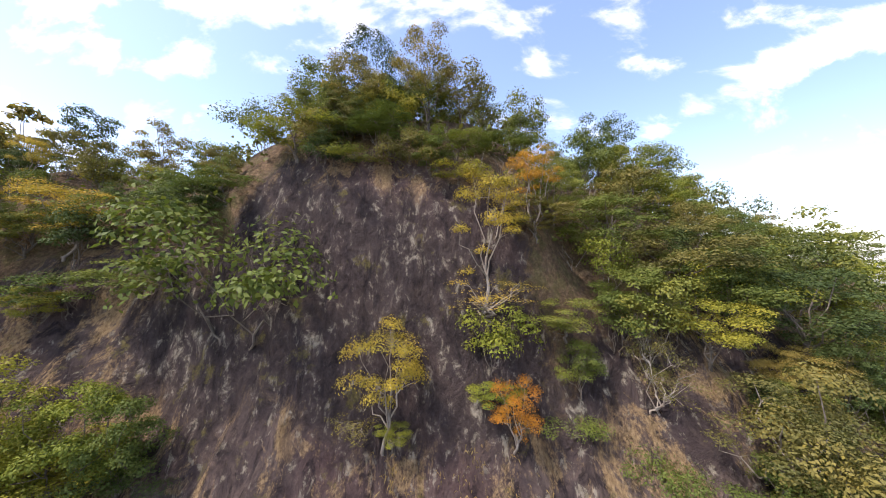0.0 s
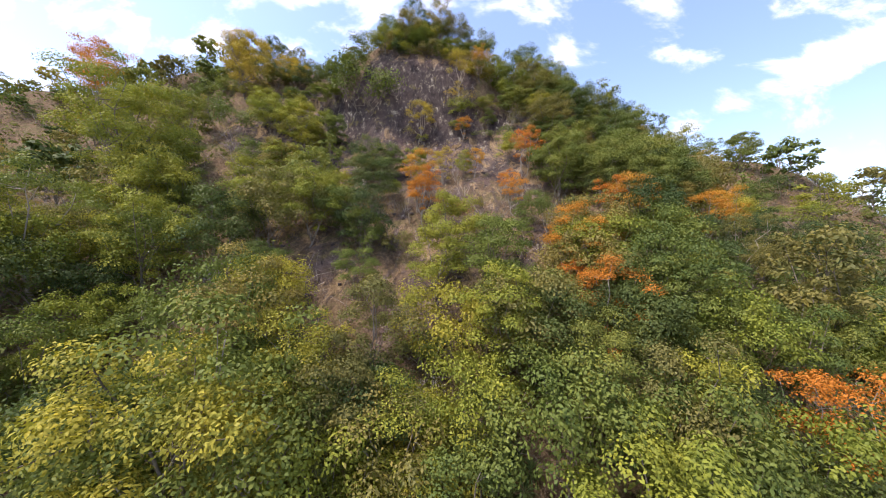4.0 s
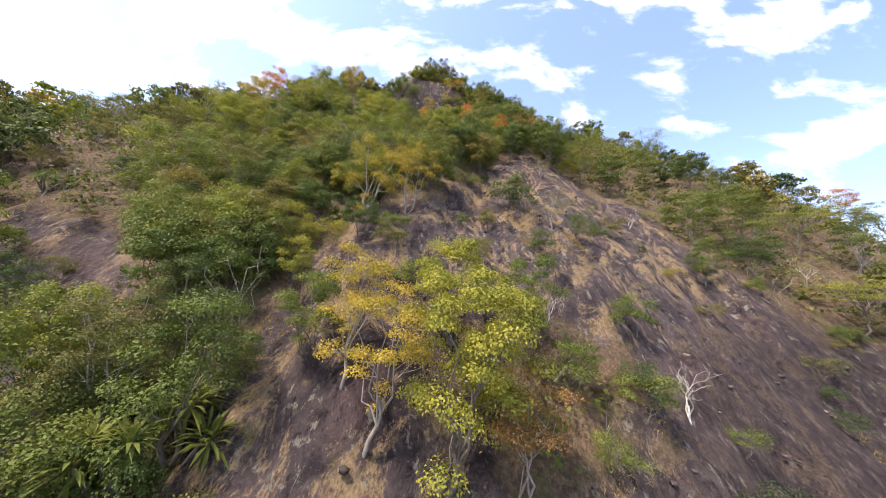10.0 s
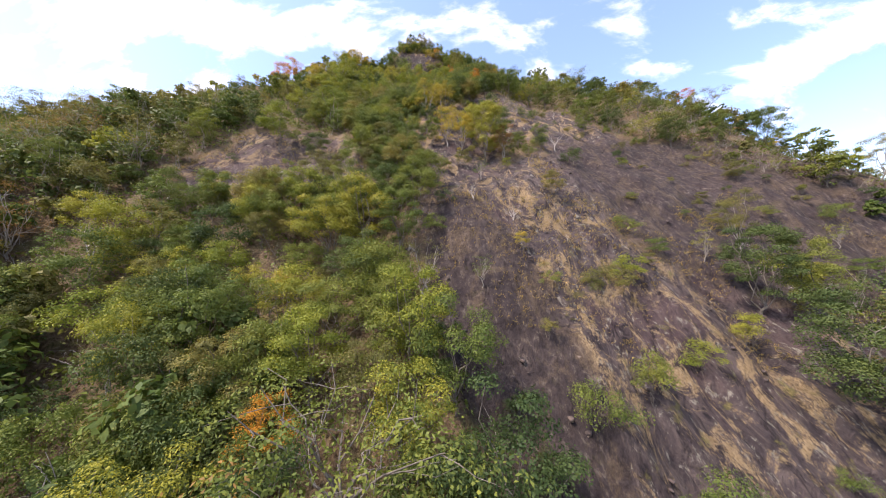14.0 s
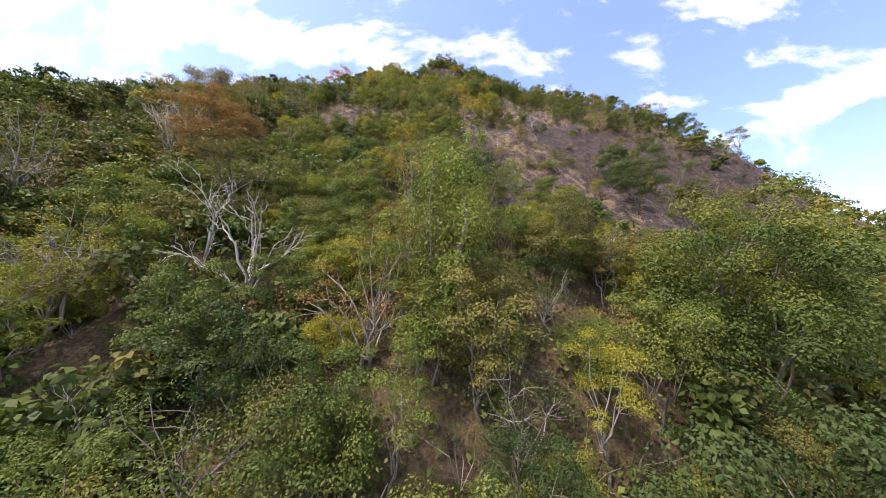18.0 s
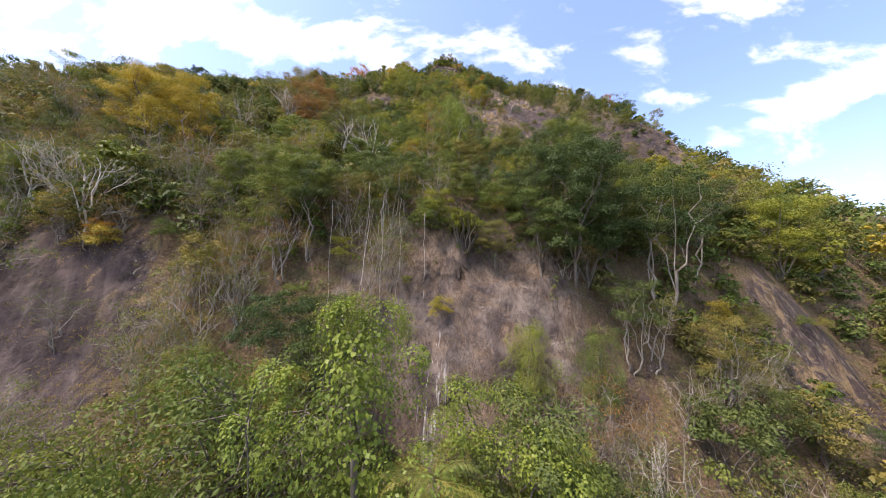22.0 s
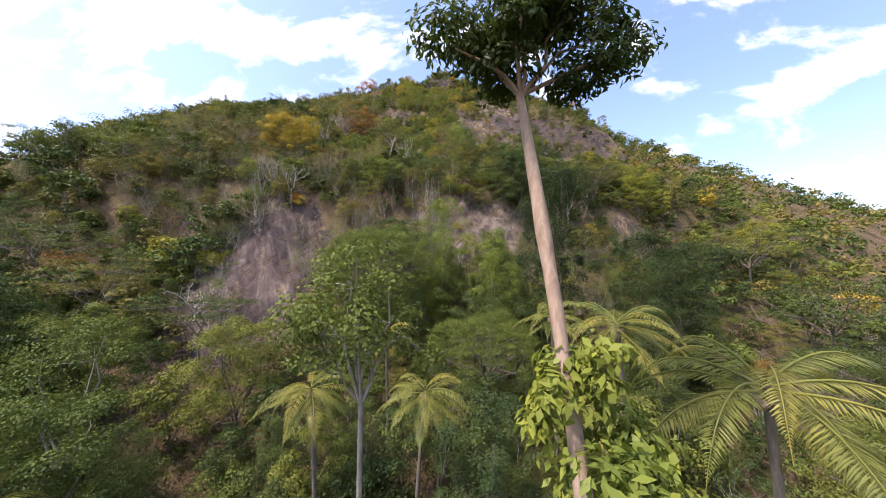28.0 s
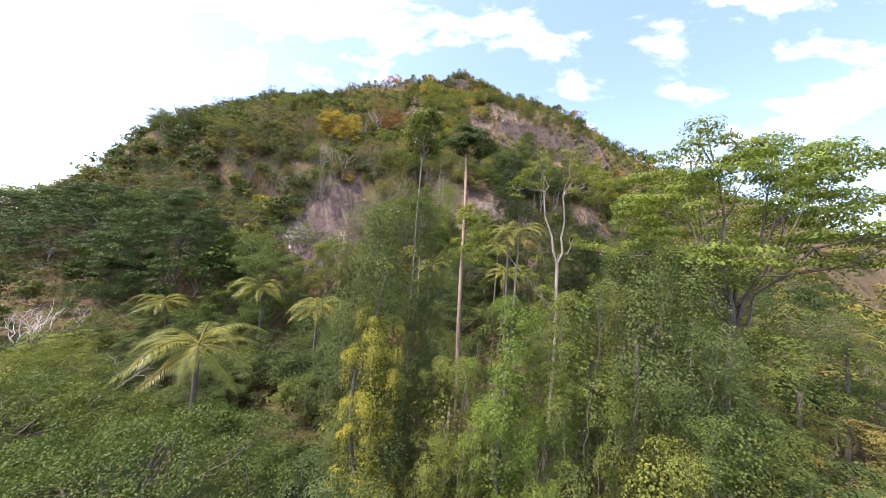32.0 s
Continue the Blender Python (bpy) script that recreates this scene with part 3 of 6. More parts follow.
def vine_grow(seed, high, wide, leaf=0.12, lobes=110, per=150, hang=40):
    """A tree smothered in creepers: heaped lobes of leaves, dark hollows between them, and hanging strands."""
    rng = np.random.default_rng(seed)
    wood = [tube(bent(rng, (0, 0, -1), (rng.normal(0, 0.4), rng.normal(0, 0.4), high * 0.72), 0, 6), np.linspace(0.22, 0.1, 6), 6)]

    def reach(h):
        return wide * np.minimum(0.82 + 0.18 * np.sin(h * 1.3 + seed), np.sqrt(np.clip((1 - h / high) / 0.26, 0.02, 1)))
    az, h = rng.uniform(0, 6.28, lobes), high * rng.uniform(0.06, 0.97, lobes)
    rad = reach(h) * rng.uniform(0.55, 1.0, lobes) * (1 + 0.16 * np.sin(3 * az + seed))
    c = np.stack([np.cos(az) * rad, np.sin(az) * rad, h], -1)
    size = wide * rng.uniform(0.15, 0.36, lobes)
    at = np.repeat(c, per, 0)
    out = unit(np.stack([np.cos(az), np.sin(az), np.full(lobes, 0.75)], -1))
    d = unit(rng.normal(0, 1, at.shape) + np.repeat(out, per, 0) * 1.0)
    p = at + d * np.repeat(size, per)[:, None] * rng.uniform(0.75, 1.08, (len(at), 1)) * (1, 1, 0.85)
    heaps = leaf_quads(rng, p, d + (0, 0, 0.3), leaf, leaf * 0.62, 0.55)
    ends, ways = [], []
    for i in range(lobes):
        for _ in range(2):
            a = rng.normal(0, 0.8) + az[i]
            top = c[i] + np.array((math.cos(a), math.sin(a), -0.2)) * size[i] * 0.85
            long = min(rng.uniform(0.4, 2.6), max(0.3, top[2] - 0.2))
            t = rng.uniform(0, 1, hang) ** 1.3
            sway = np.sin(t * 5 + a)[:, None] * (0.12, 0.09, 0)
            ends.append(top + sway + rng.normal(0, 0.10, (hang, 3)) + np.stack([t * 0, t * 0, -t * long], -1))
            ways.append(np.tile((math.cos(a), math.sin(a), 0.1), (hang, 1)))
            if rng.uniform() < 0.25:
                zs = np.linspace(0, -long * 1.6, 6)
                wood.append(tube(np.stack([top[0] + rng.normal(0, 0.05, 6), top[1] + rng.normal(0, 0.05, 6), np.maximum(top[2] + zs, 0)], -1), np.full(6, 0.02), 3))
    strands = leaf_quads(rng, np.concatenate(ends), np.concatenate(ways), leaf, leaf * 0.55, 0.9)
    n = int(300 + high * wide * 80)
    ci, hi = rng.uniform(0, 6.28, n), high * rng.uniform(0.02, 0.93, n)
    ri = reach(hi) * rng.uniform(0.2, 0.58, n)
    core_at = np.stack([np.cos(ci) * ri, np.sin(ci) * ri, hi], -1)
    core = leaf_quads(rng, core_at, core_at * (1, 1, 0) + (0, 0, 0.2), 0.15, 0.11, 0.6)
    return joined(wood), joined([heaps, strands, core])


def canopy_grow(seed, high, wide, clumps=300, per=110, leaf=0.10, thick=0.16, dome=0.2, stem=0.42, girth=0.28):
    """A broad umbrella crown: forking limbs under one closed, softly lumpy sheet of fine leaves."""
    rng = np.random.default_rng(seed)
    fork = np.array((0, 0, high * stem))
    wood = [tube(bent(rng, (0, 0, -0.8), fork, 0, 5), np.linspace(1.0, 0.75, 5) * girth, 7)]
    az, r = rng.uniform(0, 6.28, clumps), wide * np.sqrt(rng.uniform(0, 1, clumps))
    edge = 1 + 0.14 * np.sin(3 * az + seed) + 0.08 * np.sin(7 * az)
    x, y = np.cos(az) * r * edge, np.sin(az) * r * edge
    z = high * (0.95 - dome * (r / wide) ** 2.2) + 0.05 * high * fbm(x * 0.45, y * 0.45, seed, 2) - high * thick * rng.uniform(0, 1, clumps) ** 2.5
    c = np.stack([x, y, z], -1)
    for i in range(0, clumps, max(1, clumps // 26)):
        limb = bent(rng, fork, c[i] - (0, 0, 0.2), 0.04 * high, 6)
        wood.append(tube(limb, np.linspace(0.34, 0.08, 6) * girth, 5))
        for _ in range(3):
            wood.append(tube(bent(rng, limb[rng.integers(2, 5)], c[rng.integers(0, clumps)] * 0.35 + c[i] * 0.65, 0, 4), np.linspace(0.13, 0.05, 4) * girth, 4))
    return joined(wood), clump_leaves(rng, c, wide * rng.uniform(0.09, 0.16, clumps), per, leaf, leaf * 0.5, 0.42, 0.2)


def frond(rng, way, length, up, width, pairs=64):
    """One feather leaf: an arching rib with hanging leaflets on both sides."""
    t = np.linspace(0, 1, 12)
    flat = unit(np.array((way[0], way[1], 0.0)))
    rib = flat * (length * (0.95 * t - 0.12 * t ** 3))[:, None] + np.array((0, 0, 1)) * (length * (up * t - (up * 0.75 + 0.42) * t ** 2.2))[:, None]
    ribs = tube(rib, np.linspace(0.045, 0.008, 12), 4)
    side = np.cross(flat, (0, 0, 1))
    u = np.linspace(0.12, 0.99, pairs)
    at = np.stack([np.interp(u, t, rib[:, i]) for i in range(3)], -1)
    along = unit(np.gradient(at, axis=0))
    ln = width * np.sin(np.clip(u * 1.05, 0, 1) * math.pi * 0.88 + 0.35) * 1.0
    quads = []
    for sgn in (-1, 1):
        d = unit(side * sgn + along * 0.55 + np.array((0, 0, -0.45)) + rng.normal(0, 0.10, at.shape))
        w = along * 0.021
        tip = at + d * ln[:, None]
        mid = at + d * ln[:, None] * 0.5 + (0, 0, 0.03)
        v = np.stack([at, mid - w, tip, mid + w], 1).reshape(-1, 3)
        quads.append((v, np.arange(4 * pairs).reshape(-1, 4)))
    return ribs, joined(quads)


def rosette_grow(seed, high, wide, heads=12, blades=26):
    """A clump of stiff, narrow, pointed leaves in star-shaped heads on short stems."""
    rng = np.random.default_rng(seed)
    wood, leaf = [], []
    for _ in range(heads):
        az, rad = rng.uniform(0, 6.28), wide * math.sqrt(rng.uniform(0, 1)) * 0.75
        top = np.array((math.cos(az) * rad, math.sin(az) * rad, high * rng.uniform(0.45, 0.8) * (1 - 0.35 * (rad / wide) ** 2)))
        wood.append(tube(bent(rng, top * (0.25, 0.25, 0) + (0, 0, -0.5), top, 0, 4), np.linspace(0.07, 0.04, 4), 5))
        d = unit(rng.normal(0, 1, (blades, 3)) * (1, 1, 0.75) + (0, 0, 0.45))
        ln = wide * rng.uniform(0.34, 0.52, (blades, 1))
        s = unit(np.cross(d, (0, 0, 1.0))) * 0.035
        mid = top + d * ln * 0.55
        tip = top + d * ln - np.array((0, 0, 1)) * ln * 0.22
        leaf.append((np.stack([np.tile(top, (blades, 1)), mid - s, tip, mid + s], 1).reshape(-1, 3), np.arange(4 * blades).reshape(-1, 4)))
    return joined(wood), joined(leaf)


# ---- plants: things ----
FORMS = {}


def form(key, name, category, woods, variants):
    """Keep the meshes of a kind of plant: a list of (wood, leaves) pairs."""
    FORMS[key] = (name, category, [(mesh_from("trunk", *w, woods), mesh_from("crown", *f, LEAF_SETS["green"]) if f else None) for w, f in variants])


def plant(key, x, y, scale=1.0, leaves="green", label="", group="", variant=0, turn=0.0, tall=1.0, z=None, wood=None):
    name, category, meshes = FORMS[key]
    trunk_mesh, crown_mesh = meshes[variant % len(meshes)]
    base = new(name)
    base.empty_display_size = 0.3
    base.matrix_world = Matrix.Translation((x, y, float(land(x, y)) if z is None else z)) @ Matrix.Rotation(turn, 4, "Z") @ Matrix.Diagonal((scale, scale, scale * tall, 1))
    t = new("trunk", trunk_mesh)
    t.parent = base
    if wood:
        t.material_slots[0].link = "OBJECT"
        t.material_slots[0].material = wood
    if crown_mesh:
        c = new("crown", crown_mesh)
        c.parent = base
        c.material_slots[0].link = "OBJECT"
        c.material_slots[0].material = LEAF_SETS[leaves]
    return tagged(base, label, category, group)


form("tree", "broadleaf_tree", "tree", BARK, [
    grow(1, 6.0, 2.5, 0.18, 6, 1, 300, 0.115, 0.55, clump=0.30, fill=20), grow(2, 6.0, 2.2, 0.2, 6, 1, 290, 0.112, 0.55, clump=0.32, fill=18), grow(3, 6.0, 2.7, 0.15, 7, 1, 300, 0.115, 0.55, clump=0.28, fill=21),
    grow(4, 6.0, 2.4, 0.2, 6, 1, 300, 0.115, 0.55, clump=0.30, fill=19), grow(5, 6.0, 2.3, 0.16, 6, 1, 290, 0.112, 0.6, clump=0.29, fill=21)])
form("mid_tree", "slope_tree", "tree", BARK, [
    grow(1, 6.0, 2.5, 0.18, 6, 1, 105, 0.205, 0.55, clump=0.31, fill=19), grow(2, 6.0, 2.2, 0.2, 6, 1, 105, 0.2, 0.55, clump=0.33, fill=17), grow(3, 6.0, 2.7, 0.15, 7, 1, 105, 0.21, 0.55, clump=0.29, fill=20), grow(4, 6.0, 2.4, 0.2, 6, 1, 105, 0.205, 0.55, clump=0.31, fill=18)])
form("big_tree", "large_broadleaf_tree", "tree", BARK, [
    grow(101, 6.0, 2.5, 0.18, 8, 2, 360, 0.082, 0.55, clump=0.24, fill=34, girth=0.08), grow(102, 6.0, 2.4, 0.22, 8, 2, 360, 0.082, 0.55, clump=0.25, fill=32, girth=0.08), grow(103, 6.0, 2.6, 0.16, 9, 2, 350, 0.082, 0.55, clump=0.23, fill=36, girth=0.08)])
form("far_tree", "hillside_tree", "tree", BARK, [
    grow(1, 6.0, 2.5, 0.2, 5, 1, 32, 0.42, 0.66, clump=0.31, fill=15), grow(2, 6.0, 2.2, 0.2, 5, 1, 32, 0.42, 0.66, clump=0.33, fill=14), grow(3, 6.0, 2.7, 0.16, 5, 1, 32, 0.44, 0.64, clump=0.29, fill=16),
    grow(4, 6.0, 2.4, 0.22, 5, 1, 32, 0.42, 0.64, clump=0.31, fill=15)])
form("leggy", "slender_tree", "tree", PALE_BARK, [
    grow(6, 6.5, 2.0, 0.32, 6, 2, 230, 0.098, 0.55, clump=0.31, fill=10, stems=2), grow(7, 6.5, 2.2, 0.3, 6, 2, 230, 0.098, 0.55, clump=0.29, fill=11), grow(8, 6.5, 1.9, 0.34, 7, 2, 220, 0.096, 0.55, clump=0.32, fill=10, stems=3)])
form("shrub", "shrub", "shrub", BARK, [
    grow(11, 2.6, 1.5, 0.12, 6, 1, 150, 0.105, 0.55, clump=0.40, stems=3, fill=6), grow(12, 2.8, 1.4, 0.15, 8, 1, 145, 0.105, 0.55, clump=0.40, stems=4, fill=5), grow(13, 2.4, 1.7, 0.1, 6, 1, 145, 0.105, 0.55, clump=0.38, stems=3, fill=7)])
form("twiggy", "sparse_tree", "tree", PALE_BARK, [
    grow(21, 5.5, 2.0, 0.28, 9, 4, 58, 0.09, 0.55, clump=0.3, thin=0.75), grow(22, 5.5, 2.2, 0.25, 9, 4, 58, 0.09, 0.55, clump=0.32, thin=0.7), grow(23, 5.5, 1.8, 0.3, 9, 4, 58, 0.09, 0.55, clump=0.3, stems=2, thin=0.75)])
form("wiry", "wiry_tree", "tree", PALE_BARK, [
    grow(24, 6.0, 2.3, 0.22, 10, 5, 26, 0.095, 0.55, clump=0.26, thin=0.8, stems=3), grow(25, 6.5, 2.1, 0.25, 10, 5, 26, 0.095, 0.55, clump=0.26, thin=0.7, stems=2), grow(26, 5.5, 2.5, 0.2, 11, 5, 28, 0.095, 0.55, clump=0.25, thin=0.8, stems=4)])
form("acacia", "flat_topped_tree", "tree", BARK, [
    grow(31, 7.0, 4.2, 0.42, 11, 4, 80, 0.14, 0.5, clump=0.26, layers=True), grow(32, 7.0, 4.6, 0.4, 12, 4, 80, 0.14, 0.5, clump=0.25, layers=True)])
form("dome", "dome_shaped_tree", "tree", BARK, [canopy_grow(33, 14, 9.0, 420, 90, 0.26, 0.3, 0.72)])
form("bare", "bare_tree", "tree", WHITE_BARK, [bare_grow(41, 4.5, 2.2, 2), bare_grow(42, 4.5, 2.6, 1), bare_grow(43, 4.5, 2.0, 2)])
form("drape", "creeper_covered_tree", "tree", BARK, [vine_grow(51, 10, 3.0, 0.105, 52, 190, 36), vine_grow(52, 10, 2.6, 0.105, 48, 180, 36), vine_grow(53, 9, 3.4, 0.105, 56, 200, 36)])
form("curtain", "creeper_curtained_tree", "tree", BARK, [vine_grow(54, 18, 2.6, 0.09, 72, 340, 70), vine_grow(55, 18, 2.3, 0.09, 70, 320, 70), vine_grow(56, 16, 3.0, 0.092, 72, 360, 70)])
form("vine_wall", "creeper_covered_tree", "tree", BARK, [vine_grow(57, 20, 3.9, 0.09, 150, 380, 70)])
form("bigleaf", "dense_tall_tree", "tree", BARK, [vine_grow(58, 25, 4.0, 0.155, 120, 280, 24)])
form("canopy", "umbrella_crowned_tree", "tree", BARK, [canopy_grow(34, 9, 6.2, 420, 110, 0.10), canopy_grow(35, 9, 5.4, 380, 110, 0.10)])
form("rain_tree", "spreading_tree", "tree", BARK, [grow(92, 25, 9, 0.48, 15, 4, 190, 0.26, 0.5, clump=0.17, fill=120, squash=0.45, girth=0.26, lean=0.03)])
form("bushy", "bushy_tree", "tree", BARK, [
    grow(71, 3.6, 2.1, 0.10, 7, 1, 170, 0.11, 0.55, clump=0.30, fill=24, stems=2), grow(72, 3.4, 2.3, 0.08, 8, 1, 165, 0.11, 0.55, clump=0.28, fill=26, stems=3), grow(73, 3.8, 1.9, 0.12, 7, 1, 170, 0.11, 0.55, clump=0.32, fill=22, stems=2)])
form("rosette", "spiky_shrub", "shrub", BARK, [rosette_grow(61, 1.8, 1.5, 14, 34), rosette_grow(62, 2.2, 1.6, 16, 34)])
form("pole", "pole_tree", "tree", PALE_BARK, [grow(81, 23, 1.9, 0.78, 9, 3, 120, 0.12, 0.6, clump=0.34, fill=14, girth=0.085, lean=0.012), grow(82, 25.8, 2.1, 0.84, 9, 4, 95, 0.17, 0.62, clump=0.26, fill=16, girth=0.075, lean=0.004)])
FORMS["summit_bush"] = ("summit_bush", "bush", FORMS["shrub"][2])
FORMS["low_tree"] = ("low_tree", "tree", FORMS["bushy"][2])
FORMS["rock_bush"] = ("rock_bush", "bush", FORMS["shrub"][2])
FORMS["valley_bush"] = ("valley_bush", "bush", FORMS["shrub"][2])


# ---- trees and shrubs that stand out: shape, leaf colour, place, size ----
SUMMIT = (
    ("twiggy", "yellow", 2.0, 12.1, 1.01), ("twiggy", "yellow", -3.3, 11.2, 0.54), ("leggy", "lime", -1.9, 11.1, 0.38), ("tree", "lime", 2.0, 11.4, 0.55),
    ("shrub", "green", 4.6, 11.0, 0.82), ("twiggy", "olive", 7.8, 10.8, 0.79), ("leggy", "yellow", -19.4, 14.7, 1.0), ("tree", "green", -14.3, 14.2, 1.04),
    ("tree", "lime", -7.5, 14.8, 1.1), ("tree", "green", -10.8, 14.3, 0.82), ("tree", "green", -2.8, 15.1, 0.87), ("tree", "green", 0.5, 14.8, 0.85),
    ("shrub", "green", -4.0, 14.2, 1.12), ("shrub", "lime", 1.0, 13.9, 1.1), ("tree", "green", 3.6, 15.7, 0.77), ("tree", "green", 5.1, 12.0, 0.78),
    ("tree", "olive", 4.2, 12.9, 0.85), ("tree", "green", 8.2, 14.0, 1.03), ("tree", "olive", 10.9, 13.4, 1.09), ("tree", "green", 8.3, 12.3, 0.8),
    ("tree", "green", 12.2, 12.6, 1.03), ("tree", "lime", 10.4, 11.4, 0.74), ("tree", "dark_green", 14.4, 11.6, 1.04), ("tree", "dark_green", 23.0, 19.1, 0.93),
    ("leggy", "olive", 10.2, 8.7, 0.93), ("tree", "green", 9.8, 8.1, 0.65), ("tree", "green", 16.1, 11.3, 0.73), ("tree", "lime", -13.9, 9.9, 0.96),
    ("shrub", "dark_green", -11.4, 10.8, 0.98), ("shrub", "green", -17.7, 13.1, 1.2), ("tree", "green", -21.0, 14.4, 0.7), ("tree", "orange", -0.6, 1.9, 0.79),
)
SUMMIT_TOO = (
    ("tree", "green", -3.9, 5.4, 0.63), ("tree", "dark_green", -6.1, 5.4, 0.71), ("tree", "lime", -1.8, 5.3, 0.58), ("leggy", "yellow", 0.9, 5.0, 0.52),
    ("tree", "lime", 2.8, 4.8, 0.44), ("tree", "lime", -14.9, 9.3, 0.89), ("tree", "lime", -18.2, 9.2, 0.62), ("tree", "green", -11.5, 10.2, 0.72),
    ("tree", "lime", -12.9, 9.9, 0.80), ("leggy", "orange", 8.1, 4.3, 0.69), ("tree", "green", 12.4, 6.3, 0.48), ("shrub", "lime", 6.8, 6.4, 1.07),
    ("leggy", "orange", 3.8, 4.5, 0.41), ("tree", "green", 5.3, 11.3, 0.40), ("twiggy", "olive", 8.1, 11.4, 0.56),
    ("shrub", "dark_green", -18.5, 14.5, 1.17), ("tree", "green", -14.5, 15.7, 0.78), ("leggy", "yellow", -24.9, 17.3, 0.49),
    ("tree", "olive", 12.5, 10.8, 0.35), ("tree", "dark_green", 14.4, 10.1, 0.52), ("tree", "green", 12.3, 12.1, 0.58),
    ("tree", "lime", -6.8, -3.4, 0.85), ("tree", "lime", -10.3, -3.3, 0.79), ("tree", "lime", 2.0, -3.9, 0.88), ("tree", "lime", 1.5, -5.9, 0.84),
    ("tree", "dark_green", -4.3, 1.2, 0.81), ("tree", "green", -3.0, -5.4, 0.53), ("leggy", "orange", -0.1, 1.8, 0.61), ("leggy", "orange", 6.2, 1.9, 0.38),
    ("leggy", "orange", 12.3, -1.9, 0.60), ("leggy", "orange", 8.8, -5.7, 0.85), ("leggy", "orange", 11.2, -4.3, 0.55), ("leggy", "orange", 18.4, -2.0, 0.62),
    ("tree", "green", 10.1, 1.8, 0.98), ("shrub", "green", 5.0, -4.1, 1.08), ("tree", "lime", -14.0, 7.8, 1.01), ("tree", "lime", -19.5, 10.1, 0.65),
    ("tree", "lime", -34.1, 9.4, 1.26), ("tree", "green", -7.4, -6.7, 0.50), ("bare", "olive", -13.1, -0.2, 0.57), ("leggy", "yellow", -2.2, 11.1, 0.73),
    ("leggy", "yellow", 1.9, 12.3, 0.83), ("leggy", "orange", -59.8, 26.0, 0.87), ("tree", "green", 19.2, 10.2, 0.88), ("tree", "green", 17.4, 2.6, 0.45),
    ("leggy", "orange", 8.3, -6.6, 0.42), ("shrub", "lime", 2.4, 11.7, 1.07), ("shrub", "green", -8.9, 12.7, 2.47), ("tree", "green", -16.5, -1.7, 0.64),
    ("tree", "green", 36.5, 15.3, 0.86), ("tree", "green", 11.4, 6.9, 0.70), ("shrub", "green", 8.5, 11.5, 1.26), ("tree", "lime", -17.0, 8.2, 0.87),
    ("shrub", "green", -20.4, 7.5, 1.33), ("tree", "green", 11.8, 3.5, 0.93), ("tree", "olive", 10.7, 7.6, 0.95),
)
AUTUMN_BAND = (
    ("tree", "lime", 0.2, -23.3, 1.46), ("tree", "lime", 6.9, -22.9, 0.90), ("rosette", "dark_green", 8.7, -23.4, 1.53), ("tree", "dark_green", 12.0, -18.0, 0.72),
    ("tree", "dark_green", 16.1, -17.0, 0.75), ("tree", "green", 21.8, -15.5, 1.31), ("bare", "olive", -10.9, -21.8, 1.15), ("leggy", "orange", 14.3, -12.3, 0.81),
    ("leggy", "orange", 9.1, -8.8, 0.73), ("leggy", "orange", 13.3, -2.7, 0.70), ("leggy", "orange", 20.8, -0.3, 0.78), ("leggy", "orange", -0.2, 0.6, 0.64),
    ("leggy", "orange", 6.5, 0.0, 0.48), ("leggy", "green", -3.5, -13.9, 1.39), ("tree", "green", 1.3, -16.7, 0.72), ("tree", "lime", -13.6, -7.0, 0.96),
    ("tree", "lime", 4.4, -9.8, 0.83), ("twiggy", "olive", 19.7, -20.2, 0.64), ("leggy", "lime", -17.9, -12.1, 1.31), ("tree", "lime", 0.3, -19.4, 0.77),
    ("tree", "dark_green", 28.5, 0.2, 0.86), ("tree", "lime", -8.9, -20.8, 0.92), ("tree", "green", 16.1, 0.6, 0.8), ("tree", "orange", -47.3, 17.1, 1.77),
    ("tree", "lime", -21.9, -1.2, 1.7), ("tree", "yellow", -22.5, -17.2, 1.1), ("tree", "orange", -53.8, 21.0, 1.61), ("tree", "yellow", -23.1, 12.1, 1.31),
    ("tree", "lime", -20.3, -10.0, 1.3),
)
